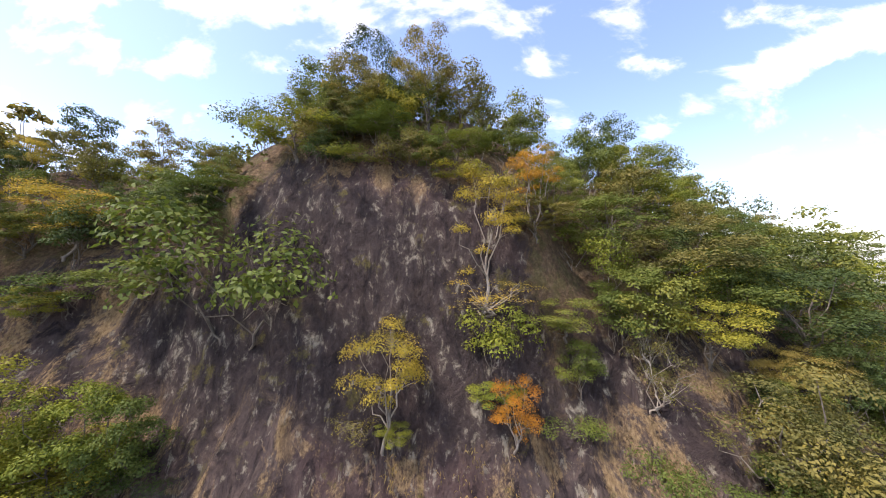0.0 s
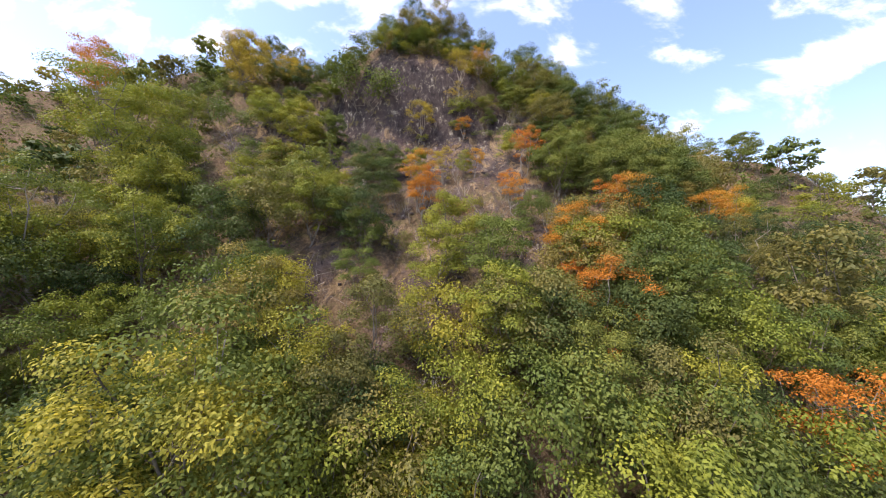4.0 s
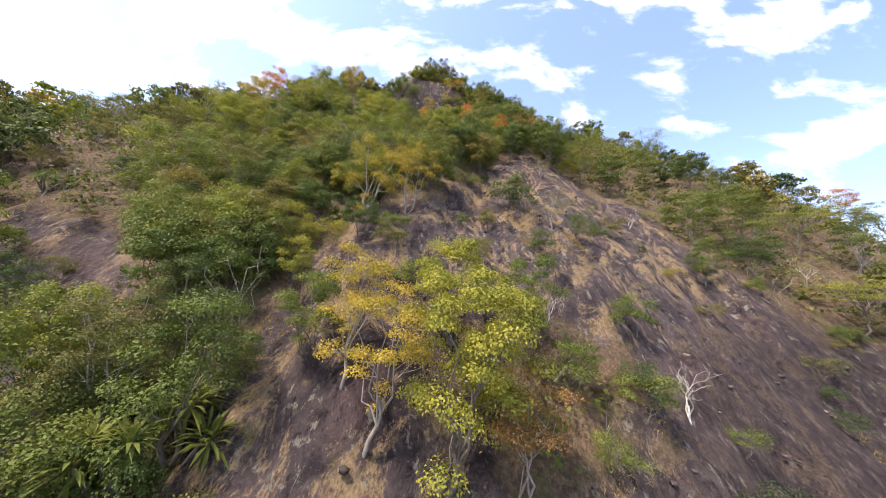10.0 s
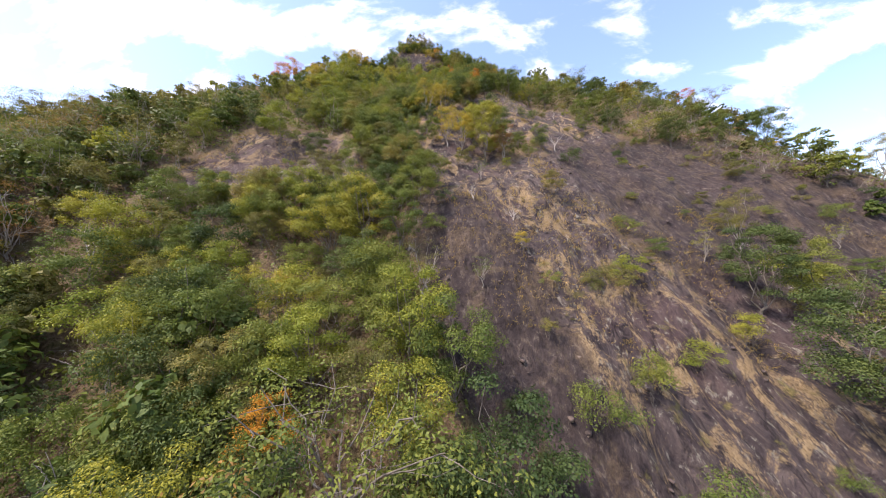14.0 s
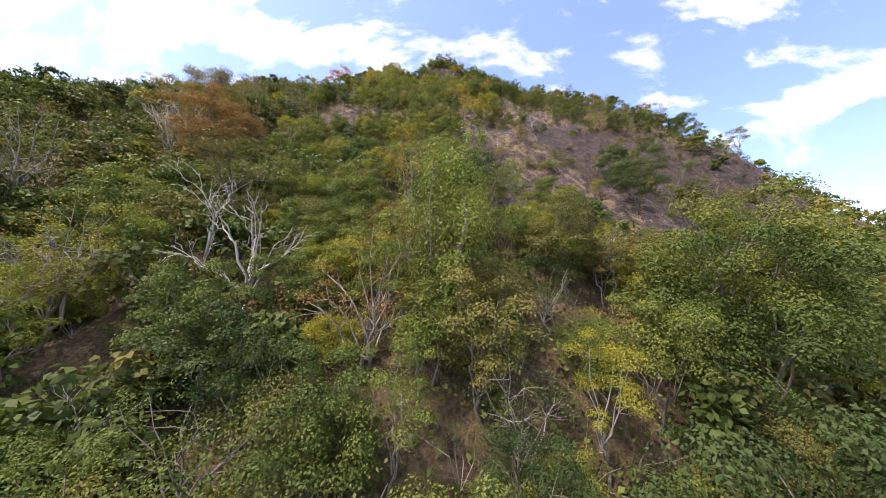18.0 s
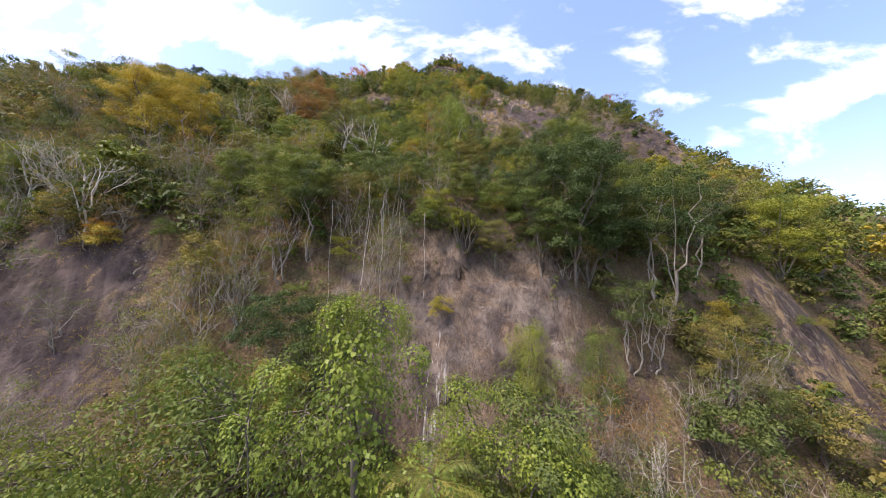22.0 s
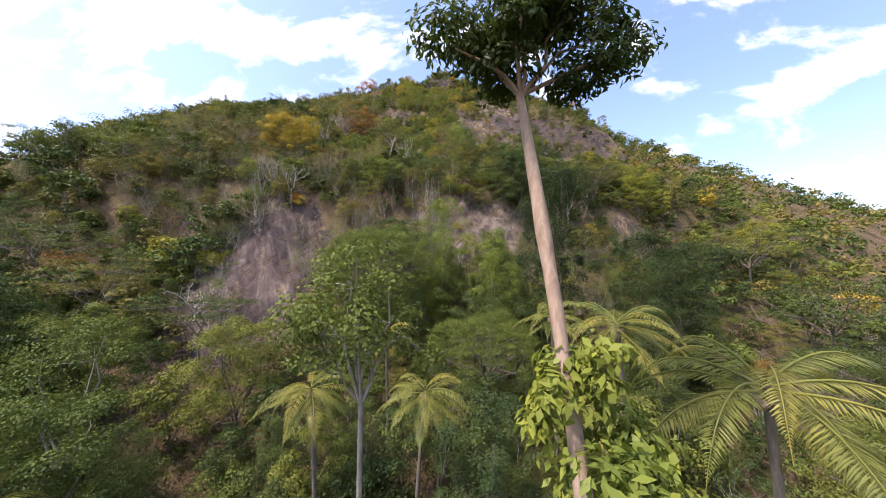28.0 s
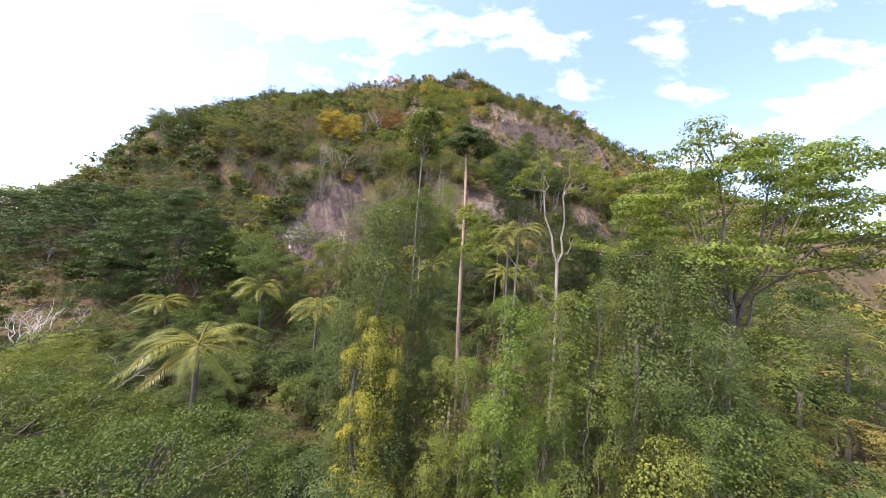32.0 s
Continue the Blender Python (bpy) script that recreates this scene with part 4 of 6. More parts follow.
ROCK_EDGE = (
    ("tree", "lime", 12.1, -44.7, 1.27), ("leggy", "yellow", 9.2, -45.1, 0.87), ("shrub", "green", 19.6, -42.0, 0.79), ("tree", "green", 5.5, -43.3, 0.66), ("rosette", "green", 2.3, -46.2, 1.72),
    ("leggy", "yellow", 4.6, -36.4, 1.0), ("leggy", "yellow", 7.0, -34.5, 0.85), ("shrub", "dark_green", 15.2, -30.1, 1.44), ("shrub", "dark_green", 16.3, -35.9, 0.76),
    ("twiggy", "olive", 18.0, -32.7, 0.60), ("tree", "green", 34.3, -24.3, 0.99), ("tree", "green", 38.0, -24.9, 1.22), ("tree", "green", 31.5, -30.1, 0.69),
    ("tree", "dark_green", 37.4, -27.8, 0.78), ("shrub", "green", 36.6, -11.8, 2.03), ("tree", "dark_green", 42.5, -12.5, 0.91), ("tree", "dark_green", 42.5, -4.0, 0.93),
    ("tree", "green", 23.0, -10.1, 0.98), ("tree", "green", 16.8, -15.5, 0.86), ("tree", "lime", 2.4, -40.3, 0.52), ("tree", "lime", -0.7, -40.6, 0.52),
    ("shrub", "yellow", 5.8, -40.7, 0.39), ("tree", "dark_green", 4.7, -37.6, 0.53), ("shrub", "lime", 2.1, -37.1, 0.84), ("shrub", "green", -0.0, -37.4, 0.67),
    ("tree", "lime", 7.4, -14.7, 0.91), ("tree", "lime", -4.8, -13.9, 1.30), ("tree", "lime", -5.3, -22.2, 0.97), ("tree", "green", -12.1, -23.5, 1.12),
    ("tree", "lime", -15.3, -26.2, 1.27), ("shrub", "olive", 13.1, -32.1, 0.70), ("twiggy", "olive", 20.5, -27.6, 0.47),
)
SLAB_EDGE = (
    ("tree", "green", 4.2, -63.5, 0.69), ("tree", "lime", 0.9, -58.1, 1.15), ("tree", "green", 3.7, -58.6, 0.89), ("tree", "green", 4.7, -55.9, 0.83),
    ("leggy", "lime", -8.9, -57.6, 0.52), ("tree", "green", -7.5, -55.1, 0.74), ("tree", "lime", -14.8, -53.7, 0.68), ("tree", "lime", 11.4, -40.7, 0.92),
    ("leggy", "yellow", 7.5, -43.9, 0.83), ("tree", "green", 3.0, -45.9, 0.93), ("shrub", "dark_green", 22.9, -44.2, 0.87), ("shrub", "dark_green", 20.1, -41.7, 0.74),
    ("bare", "olive", 22.0, -41.5, 0.81), ("tree", "dark_green", 43.9, -33.0, 0.95), ("tree", "green", 50.8, -33.0, 1.00), ("tree", "green", 62.4, -30.1, 1.27),
    ("tree", "lime", 69.9, -29.8, 1.34), ("shrub", "olive", 44.5, -42.3, 0.98), ("tree", "dark_green", 29.8, -58.7, 1.13), ("twiggy", "lime", 29.2, -55.0, 0.55),
    ("bare", "olive", 13.1, -55.5, 0.43), ("shrub", "olive", 17.5, -60.2, 0.75), ("bare", "olive", 9.9, -54.3, 0.45), ("shrub", "lime", -5.7, -61.7, 0.81),
    ("shrub", "yellow", -4.1, -61.1, 0.64), ("twiggy", "yellow", -0.8, -63.0, 0.44), ("tree", "lime", -9.0, -61.9, 0.42), ("tree", "dark_green", -10.2, -43.5, 0.75),
    ("tree", "green", -5.2, -40.2, 0.83), ("leggy", "green", -10.7, -36.5, 1.23), ("tree", "lime", -15.4, -42.7, 1.12), ("bare", "olive", 17.1, -56.9, 0.22),
    ("shrub", "lime", 20.8, -58.6, 0.83), ("shrub", "yellow", 13.1, -58.3, 0.45), ("leggy", "orange", 0.4, -69.3, 0.62), ("tree", "lime", 5.9, -69.6, 0.80),
    ("tree", "green", 1.3, -64.4, 0.84), ("tree", "lime", -11.0, -61.9, 0.76), ("tree", "green", 32.1, -59.5, 0.91), ("tree", "green", 0.6, -54.7, 0.87),
    ("shrub", "lime", 26.6, -61.1, 0.76), ("shrub", "olive", 19.7, -59.4, 0.85),
)
OLD_WOOD = (
    ("bare", "olive", -6.7, -90.8, 1.07), ("twiggy", "yellow", -5.8, -98.8, 0.6), ("tree", "green", -15.5, -96.5, 1.27), ("tree", "green", -11.3, -96.2, 1.35),
    ("tree", "green", -7.4, -94.5, 0.96), ("drape", "green", -2.2, -95.0, 0.39), ("rosette", "green", 8.8, -96.8, 1.62), ("tree", "dark_green", 21.9, -93.9, 1.0),
    ("tree", "green", 27.5, -92.4, 0.91), ("tree", "dark_green", 17.5, -96.0, 1.00), ("wiry", "olive", 4.7, -95.9, 0.78), ("wiry", "green", 10.3, -90.3, 1.08),
    ("tree", "dark_green", 44.2, -83.1, 1.28), ("twiggy", "brown", 3.1, -75.3, 1.54), ("drape", "fresh", 7.3, -86.1, 1.23), ("bare", "olive", -6.0, -84.6, 2.3),
    ("bare", "olive", -11.5, -81.0, 2.1), ("bare", "olive", 20.2, -77.1, 1.12), ("acacia", "olive", -13.1, -78.1, 1.26), ("acacia", "olive", 21.7, -80.0, 0.84),
    ("tree", "green", -1.6, -78.3, 1.1), ("tree", "dark_green", 30.3, -77.1, 1.36), ("tree", "dark_green", 29.2, -66.0, 1.5), ("leggy", "olive", 9.1, -85.3, 0.97),
    ("leggy", "green", 3.2, -87.1, 1.03), ("twiggy", "brown", 3.0, -87.8, 1.39), ("tree", "green", 22.3, -86.3, 1.9), ("drape", "green", 5.6, -85.0, 0.9),
    ("tree", "green", 22.5, -84.5, 2.0), ("bare", "olive", -29.5, -69.9, 2.0), ("bare", "olive", -38.2, -75.6, 2.0), ("bare", "olive", -30.3, -67.8, 2.0),
    ("twiggy", "olive", -29.7, -81.0, 2.0), ("twiggy", "brown", -27.8, -69.9, 2.0),
)
CLIFF_FOOT = (
    ("bare", "olive", -25.2, -101.2, 2.17), ("wiry", "olive", -20.7, -105.3, 0.89), ("wiry", "olive", -14.6, -105.2, 0.86), ("wiry", "brown", -20.0, -96.4, 1.75),
    ("tree", "green", -8.2, -97.7, 1.52), ("wiry", "green", 0.8, -98.6, 1.35), ("wiry", "olive", 5.1, -95.9, 1.32), ("wiry", "olive", -9.8, -100.9, 0.81),
    ("tree", "green", 16.3, -96.9, 1.48), ("tree", "dark_green", 20.8, -96.2, 1.49), ("tree", "green", 32.5, -90.1, 1.59), ("leggy", "lime", 46.6, -80.4, 1.34),
    ("tree", "lime", 50.4, -81.9, 1.65), ("shrub", "orange", -24.1, -101.4, 0.88), ("shrub", "yellow", 34.0, -95.0, 1.17), ("shrub", "yellow", 6.9, -100.4, 0.86),
    ("acacia", "olive", 37.6, -88.6, 1.56), ("shrub", "dark_green", -2.6, -101.9, 1.55), ("drape", "fresh", 13.8, -102.5, 0.61), ("drape", "green", 19.3, -101.4, 0.64),
    ("tree", "yellow", -35.1, -89.9, 2.0), ("bare", "olive", -29.1, -65.9, 2.0), ("bare", "olive", -20.9, -95.5, 1.29), ("twiggy", "olive", -12.0, -103.6, 1.41),
    ("acacia", "green", -1.0, -109.9, 1.43), ("acacia", "olive", -7.5, -111.0, 1.37), ("tree", "fresh", 11.1, -109.2, 1.92), ("drape", "fresh", 13.3, -113.0, 1.19),
    ("bare", "olive", -29.8, -100.9, 2.0), ("shrub", "yellow", -23.9, -102.0, 1.22), ("twiggy", "olive", -27.9, -106.6, 2.0), ("leggy", "olive", 4.5, -114.7, 1.73),
    ("twiggy", "olive", -33.7, -84.0, 2.0),
)
VALLEY = (
    ("leggy", "lime", -8.7, -121.9, 1.44), ("tree", "fresh", 9.5, -123.4, 1.66), ("bare", "olive", -26.5, -119.0, 2.0),
    ("twiggy", "lime", -24.2, -117.9, 1.52), ("acacia", "green", 64.1, -95.4, 2.13), ("tree", "lime", 75.4, -86.1, 2.0), ("acacia", "olive", -1.3, -109.5, 1.62),
    ("acacia", "green", 17.2, -116.1, 1.13), ("drape", "green", 12.4, -111.6, 1.39), ("acacia", "dark_green", -21.4, -122.9, 1.38), ("tree", "green", -28.0, -129.4, 2.0),
    ("acacia", "dark_green", -52.1, -117.3, 1.79), ("tree", "dark_green", 47.7, -101.8, 2.0), ("tree", "dark_green", 80.9, -86.2, 2.0), ("leggy", "green", 38.1, -109.9, 2.0),
    ("bare", "olive", -27.7, -118.3, 1.84), ("acacia", "olive", 54.9, -114.7, 1.8), ("tree", "dark_green", 10.6, -121.3, 1.85), ("tree", "lime", -13.0, -128.6, 1.91),
    ("bare", "olive", -53.2, -99.2, 2.0), ("bare", "olive", -30.5, -100.0, 2.0), ("bare", "olive", -30.1, -79.8, 1.58), ("tree", "olive", -37.5, -87.1, 2.0),
    ("tree", "olive", -27.6, -65.6, 2.0), ("tree", "yellow", -29.5, -90.3, 2.0), ("bare", "olive", -31.3, -100.9, 2.0), ("tree", "brown", -22.7, -71.0, 2.0),
    ("tree", "lime", 49.1, -86.3, 2.0), ("bare", "olive", -33.1, -148.8, 2.0), ("leggy", "olive", -16.0, -139.0, 2.0), ("drape", "olive", 48.0, -131.5, 1.6),
)
VALLEY_TOO = (
    ("tree", "dark_green", 87.1, -106.1, 2.0),
)
MARKED = SUMMIT + SUMMIT_TOO + AUTUMN_BAND + ROCK_EDGE + SLAB_EDGE + OLD_WOOD + CLIFF_FOOT + VALLEY + VALLEY_TOO


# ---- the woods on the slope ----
# points along the camera's flight path, which plants must stay below
FLIGHT_Y = (-182, -176, -164, -154, -142, -131, -119, -108, -97, -75, -50, -34, -9, 1)
FLIGHT_X = (8.6, 8.6, 8.3, 6.8, 7.2, 8.1, 8.5, 8.0, 7.1, 8.9, 11.5, 7.0, -0.1, 0.0)
FLIGHT_Z = (12, 14.2, 18, 21, 26, 29.8, 36.5, 45.9, 54.7, 74, 94.7, 110, 128, 138)


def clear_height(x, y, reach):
    """Keeps the camera's flight path clear: how high a plant of that reach may stand at a place."""
    if y > 3 or abs(x - np.interp(y, FLIGHT_Y, FLIGHT_X)) > reach + 1.6:
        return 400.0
    return min(float(np.interp(y + d, FLIGHT_Y, FLIGHT_Z)) for d in (-reach - 0.5, 0, reach + 0.5)) - 1.4


REACH = {"big_tree": 2.6, "mid_tree": 2.6, "tree": 2.6, "far_tree": 2.6, "shrub": 1.6, "twiggy": 2.1, "bare": 2.0, "drape": 3.6, "rosette": 1.6, "acacia": 4.4, "leggy": 2.1, "wiry": 2.3}
TALL = {"big_tree": 6, "mid_tree": 6, "tree": 6, "far_tree": 6, "shrub": 2.8, "twiggy": 5.5, "bare": 4.5, "drape": 10, "rosette": 2.2, "acacia": 7, "leggy": 6.5, "wiry": 6}
LABELS = {"dark_green": "dark green", "green": "green", "olive": "olive green", "lime": "bright yellow-green", "yellow": "yellow", "orange": "orange", "deep_green": "deep green", "brown": "dry brown", "fresh": "fresh green"}


def words_for(kind, hue):
    return {"mid_tree": f"{LABELS[hue]} leafy tree on the wooded slope", "big_tree": f"large {LABELS[hue]} broadleaf tree on the slope", "tree": f"{LABELS[hue]} broadleaf tree on the steep slope", "far_tree": f"{LABELS[hue]} rounded tree high on the hillside", "leggy": f"slender pale-trunked tree with {LABELS[hue]} leaves",
            "shrub": f"{LABELS[hue]} many-stemmed shrub on the rocky slope", "twiggy": f"thin pale-stemmed tree with few {LABELS[hue]} leaves", "wiry": f"thin grey-stemmed tree with sparse {LABELS[hue]} leaves", "bare": "leafless pale grey tree with crooked twigs",
            "drape": f"tree smothered in hanging {LABELS[hue]} creepers", "rosette": "spiky shrub with narrow pointed green leaves", "acacia": f"flat-topped {LABELS[hue]} tree with layered crown"}[kind]


def wood_mix(rng, y):
    low = step(-92, -116, np.float64(y))
    kinds = ("tree", "shrub", "twiggy", "bare", "drape", "rosette", "acacia", "leggy")
    p = np.array((0.40, 0.20, 0.10, 0.03, 0.0, 0.05, 0.02, 0.20)) * (1 - low) + np.array((0.34, 0.09, 0.16, 0.05, 0.08, 0.03, 0.09, 0.16)) * low
    kind = kinds[rng.choice(8, p=p / p.sum())]
    hues = ("dark_green", "green", "olive", "lime", "yellow", "orange", "brown")
    q = np.array((0.14, 0.32, 0.32, 0.15, 0.04, 0.02, 0.01)) * (1 - low) + np.array((0.46, 0.36, 0.12, 0.03, 0.01, 0.0, 0.02)) * low
    return kind, hues[rng.choice(7, p=q / q.sum())]


# tall trees along the brow of the cliff: place, height of the top, leaves
BROW = ((15.5, -94.5, 48.5, "dark_green"), (19.5, -96.5, 47.0, "dark_green"), (28.5, -95.5, 45.0, "dark_green"), (10.0, -92.5, 46.0, "dark_green"), (0.7, -97.0, 45.5, "dark_green"), (-6.0, -98.5, 44.0, "dark_green"), (-10.5, -99.5, 41.5, "green"),
        (24.0, -94.5, 46.0, "dark_green"), (5.5, -93.5, 44.5, "dark_green"), (-15.5, -95.0, 45.0, "dark_green"), (33.5, -92.0, 45.0, "dark_green"), (38.0, -88.0, 46.0, "dark_green"))
TAKEN, SET, SPARE = [], {}, []


def set_marked():
    rng = np.random.default_rng(5)
    for spot in MARKED:
        kind, hue, x, y, size = spot
        kind = "big_tree" if (kind == "tree" and size > 1.2) or (kind == "leggy" and size > 1.5) else kind
        hue = "orange" if hue == "yellow" and 6 < x < 15 and -18 < y < 0 else hue
        kind = "leggy" if kind in ("tree", "big_tree") and hue == "orange" else kind
        hue = {"lime": "green", "yellow": "olive", "orange": "olive", "brown": "green", "olive": "dark_green" if x > 8 else "green"}.get(hue, hue) if y < -104 else hue
        if kind == "drape" and y < -105:
            hue = "dark_green"
        z = float(land(x, y))
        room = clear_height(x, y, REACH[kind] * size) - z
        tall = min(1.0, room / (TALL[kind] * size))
        if tall < 0.35:
            continue
        plant(kind, x, y, size, hue, words_for(kind, hue), "woods on the slope", rng.integers(0, 5), rng.uniform(0, 6.28), tall * (0.36 if spot in SUMMIT and y > 5 and -15 < x < 7 else 0.6 if spot in SUMMIT and y > 5 else 1.0))
        TAKEN.append((x, y, REACH[kind] * size))
        SET[kind] = SET.get(kind, 0) + 1
    for x, y, top, hue in BROW:
        z = float(land(x, y))
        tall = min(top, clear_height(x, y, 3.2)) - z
        kind = "leggy" if x < 8 or x > 26 else "big_tree"
        plant(kind, x, y, tall / TALL[kind] / 1.1, hue, f"tall {LABELS[hue]} tree leaning out over the cliff", "woods on the slope", rng.integers(0, 3), rng.uniform(0, 6.28), 1.1)
        TAKEN.append((x, y, tall / 3))
        SET[kind] = SET.get(kind, 0) + 1


set_marked()


# room kept round the palms, the tall trees and the flat crowns of the valley, and spots cleared to fit the camera's
# view
OPEN_SPOTS = ((-4, -167, 15, 8), (-15.3, -143, 4, 5), (-28, -142, 4, 5), (-7.4, -159, 4, 5), (-6.3, -147, 3.5, 5), (14.5, -147, 4, 6), (13.9, -140, 4, 4), (3.5, -137, 7, 4), (9, -153, 3, 4), (15, -163, 9, 5), (3.5, -157, 6, 6), (7.8, -117, 3, 3), (17.4, -124, 5, 5), (42, -147, 4, 4), (20, -20, 8, 5.5), (-14, -151, 16, 6.5), (7.5, 6.0, 5, 3.2), (-19, -122, 8, 6))


def scatter():
    rng = np.random.default_rng(7)
    tries = np.stack([rng.uniform(-85, 95, 60000), rng.uniform(-172, 32, 60000)], -1)
    tries = tries[np.argsort(np.abs(tries[:, 0] - 6) // 9, kind="stable")]
    zs, bare = land(tries[:, 0], tries[:, 1]), bareness(tries[:, 0], tries[:, 1])
    grid, count, tallies = {}, 0, {}
    for x, y, _ in TAKEN:
        grid.setdefault((int(x // 4), int(y // 4)), []).append((x, y, 1.2))
    for (x, y), z, b in zip(tries, zs, bare):
        if rng.uniform() < b * 1.05 or count > 4200 or any(np.hypot((x - a) / r, (y - c) / s) < 1 for a, c, r, s in OPEN_SPOTS):
            continue
        near = abs(x - 6) < 12
        gap = (2.0 if near else 3.3) + 0.6 * float(step(-60, -110, np.float64(y)))
        cell = (int(x // 4), int(y // 4))
        if any((x - a) ** 2 + (y - c) ** 2 < (gap * 0.5 + g) ** 2 for i in (-1, 0, 1) for j in (-1, 0, 1) for a, c, g in grid.get((cell[0] + i, cell[1] + j), ())):
            continue
        grid.setdefault(cell, []).append((x, y, gap * 0.5))
        kind, hue = wood_mix(rng, y)
        if hue in ("orange", "yellow") and abs(x - 6) < 48:
            hue = "lime"
        low = float(step(-50, -125, np.float64(y)))
        size = rng.uniform(0.55, 0.95) * (1 + 0.55 * low)
        if kind == "drape":
            size *= 0.75
        if b > 0.3:
            kind, size = ("shrub", rng.uniform(0.4, 0.9)) if kind not in ("twiggy", "bare", "rosette") else (kind, size * 0.6)
        if y > 6 and abs(x) < 40 and kind in ("leggy", "twiggy", "acacia", "bare"):
            kind, size = "shrub", rng.uniform(1.0, 1.5)
        if y < -125 and x < 2 and hue in ("olive", "brown", "yellow", "orange", "lime"):
            hue = "dark_green" if rng.uniform() < 0.6 else "green"
        if kind == "tree" and not near:
            kind = "mid_tree" if abs(x - 6) < 32 else "far_tree"
        if kind == "drape" or kind == "rosette":
            hue = "green" if rng.uniform() < 0.6 else "dark_green"
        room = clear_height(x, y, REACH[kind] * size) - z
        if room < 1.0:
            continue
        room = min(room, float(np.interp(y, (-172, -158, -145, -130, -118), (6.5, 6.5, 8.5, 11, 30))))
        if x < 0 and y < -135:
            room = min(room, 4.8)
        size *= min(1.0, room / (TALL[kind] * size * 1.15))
        if kind == "tree" and y < -146:
            kind = "big_tree"
        tallies[kind] = tallies.get(kind, 0) + 1
        if tallies[kind] > 300 - SET.get(kind, 0):
            if abs(x - 6) < 26:
                kind = "leggy" if tallies.get("leggy", 0) < 290 else "shrub"
                tallies[kind] = tallies.get(kind, 0) + 1
            else:
                SPARE.append((x, y, TALL[kind] * size, hue))
                continue
        words = words_for(kind, hue)
        plant(kind, x, y, size, hue, words, "woods on the slope", rng.integers(0, 4), rng.uniform(0, 6.28), rng.uniform(0.85, 1.15))
        count += 1


scatter()


def wiry_woods():
    """Thin grey-stemmed trees that stand close above and beside the cliffs."""
    rng = np.random.default_rng(19)
    for x0, x1, y0, y1, count in ((-24, 3, -113, -96, 60), (-62, -12, -110, -86, 130), (14, 40, -112, -96, 40), (-45, -24, -60, -40, 25)):
        for _ in range(count):
            x, y = rng.uniform(x0, x1), rng.uniform(y0, y1)
            if bareness(x, y) > 0.55:
                continue
            size = rng.uniform(0.8, 1.35)
            z = float(land(x, y))
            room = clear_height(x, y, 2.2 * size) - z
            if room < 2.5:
                continue
            hue = ("olive", "green", "olive", "brown", "yellow")[rng.choice(5, p=(0.4, 0.3, 0.15, 0.1, 0.05))]
            plant("wiry", x, y, size, hue, f"thin grey-stemmed tree with sparse {LABELS[hue]} leaves", "woods on the slope", rng.integers(0, 3), rng.uniform(0, 6.28), min(1.0, room / (6 * size)))


wiry_woods()


def bushy_slope():
    """Dense rounded low trees that close the gaps between the taller ones."""
    rng = np.random.default_rng(59)
    done = 0
    while done < 290:
        u = rng.uniform()
        x, y = (rng.normal(5, 11), rng.uniform(-34, 6)) if u < 0.5 else (rng.normal(-6, 8), rng.uniform(-76, -34)) if u < 0.75 else (rng.normal(6, 18), rng.uniform(-100, -70))
        if bareness(x, y) > 0.25:
            continue
        size = rng.uniform(0.65, 1.15)
        z = float(land(x, y))
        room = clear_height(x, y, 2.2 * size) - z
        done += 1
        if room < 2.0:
            continue
        hue = ("green", "olive", "lime", "dark_green")[rng.choice(4, p=(0.42, 0.18, 0.22, 0.18))]
        plant("bushy", x, y, size, hue, f"dense rounded {LABELS[hue]} bushy tree on the slope", "woods on the slope", rng.integers(0, 3), rng.uniform(0, 6.28), min(1.1, room / (3.7 * size)))


bushy_slope()


def close_slope():
    """Crowded low crowns of yellow-green and green on the closed parts of the slope."""
    rng = np.random.default_rng(67)
    for x0, x1, y0, y1, count, p in ((-20, -3, -13, 1, 34, (0.3, 0.1, 0.5, 0.1)), (-16, 3, -36, -24, 34, (0.4, 0.15, 0.3, 0.15)), (-14, 2, -48, -37, 26, (0.45, 0.2, 0.25, 0.1)), (7, 24, -14, 4, 26, (0.4, 0.1, 0.15, 0.35)), (-22, -4, -72, -54, 34, (0.45, 0.25, 0.2, 0.1)), (-60, -26, -112, -88, 50, (0.3, 0.4, 0.05, 0.25))):
        for _ in range(count):
            x, y = rng.uniform(x0, x1), rng.uniform(y0, y1)
            size = rng.uniform(0.6, 1.1)
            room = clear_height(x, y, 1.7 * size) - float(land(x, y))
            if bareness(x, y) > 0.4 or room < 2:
                continue
            hue = ("green", "olive", "lime", "dark_green")[rng.choice(4, p=p)]
            plant("low_tree", x, y, size, hue, f"low spreading {LABELS[hue]} tree crowded on the slope", "woods on the slope", rng.integers(0, 3), rng.uniform(0, 6.28), min(1.25, room / (3.7 * size)))


close_slope()


def rock_bushes():
    """Low bushes that hold on in the cracks of the eastern rock."""
    rng = np.random.default_rng(61)
    for _ in range(70):
        x, y = rng.uniform(24, 64), rng.uniform(-60, -24)
        hue = ("olive", "green", "dark_green")[rng.choice(3, p=(0.45, 0.3, 0.25))]
        plant("rock_bush", x, y, rng.uniform(0.3, 0.75), hue, f"small {LABELS[hue]} bush rooted in a crack of the dark rock", "bushes on the rock", rng.integers(0, 3), rng.uniform(0, 6.28), 0.8)


rock_bushes()


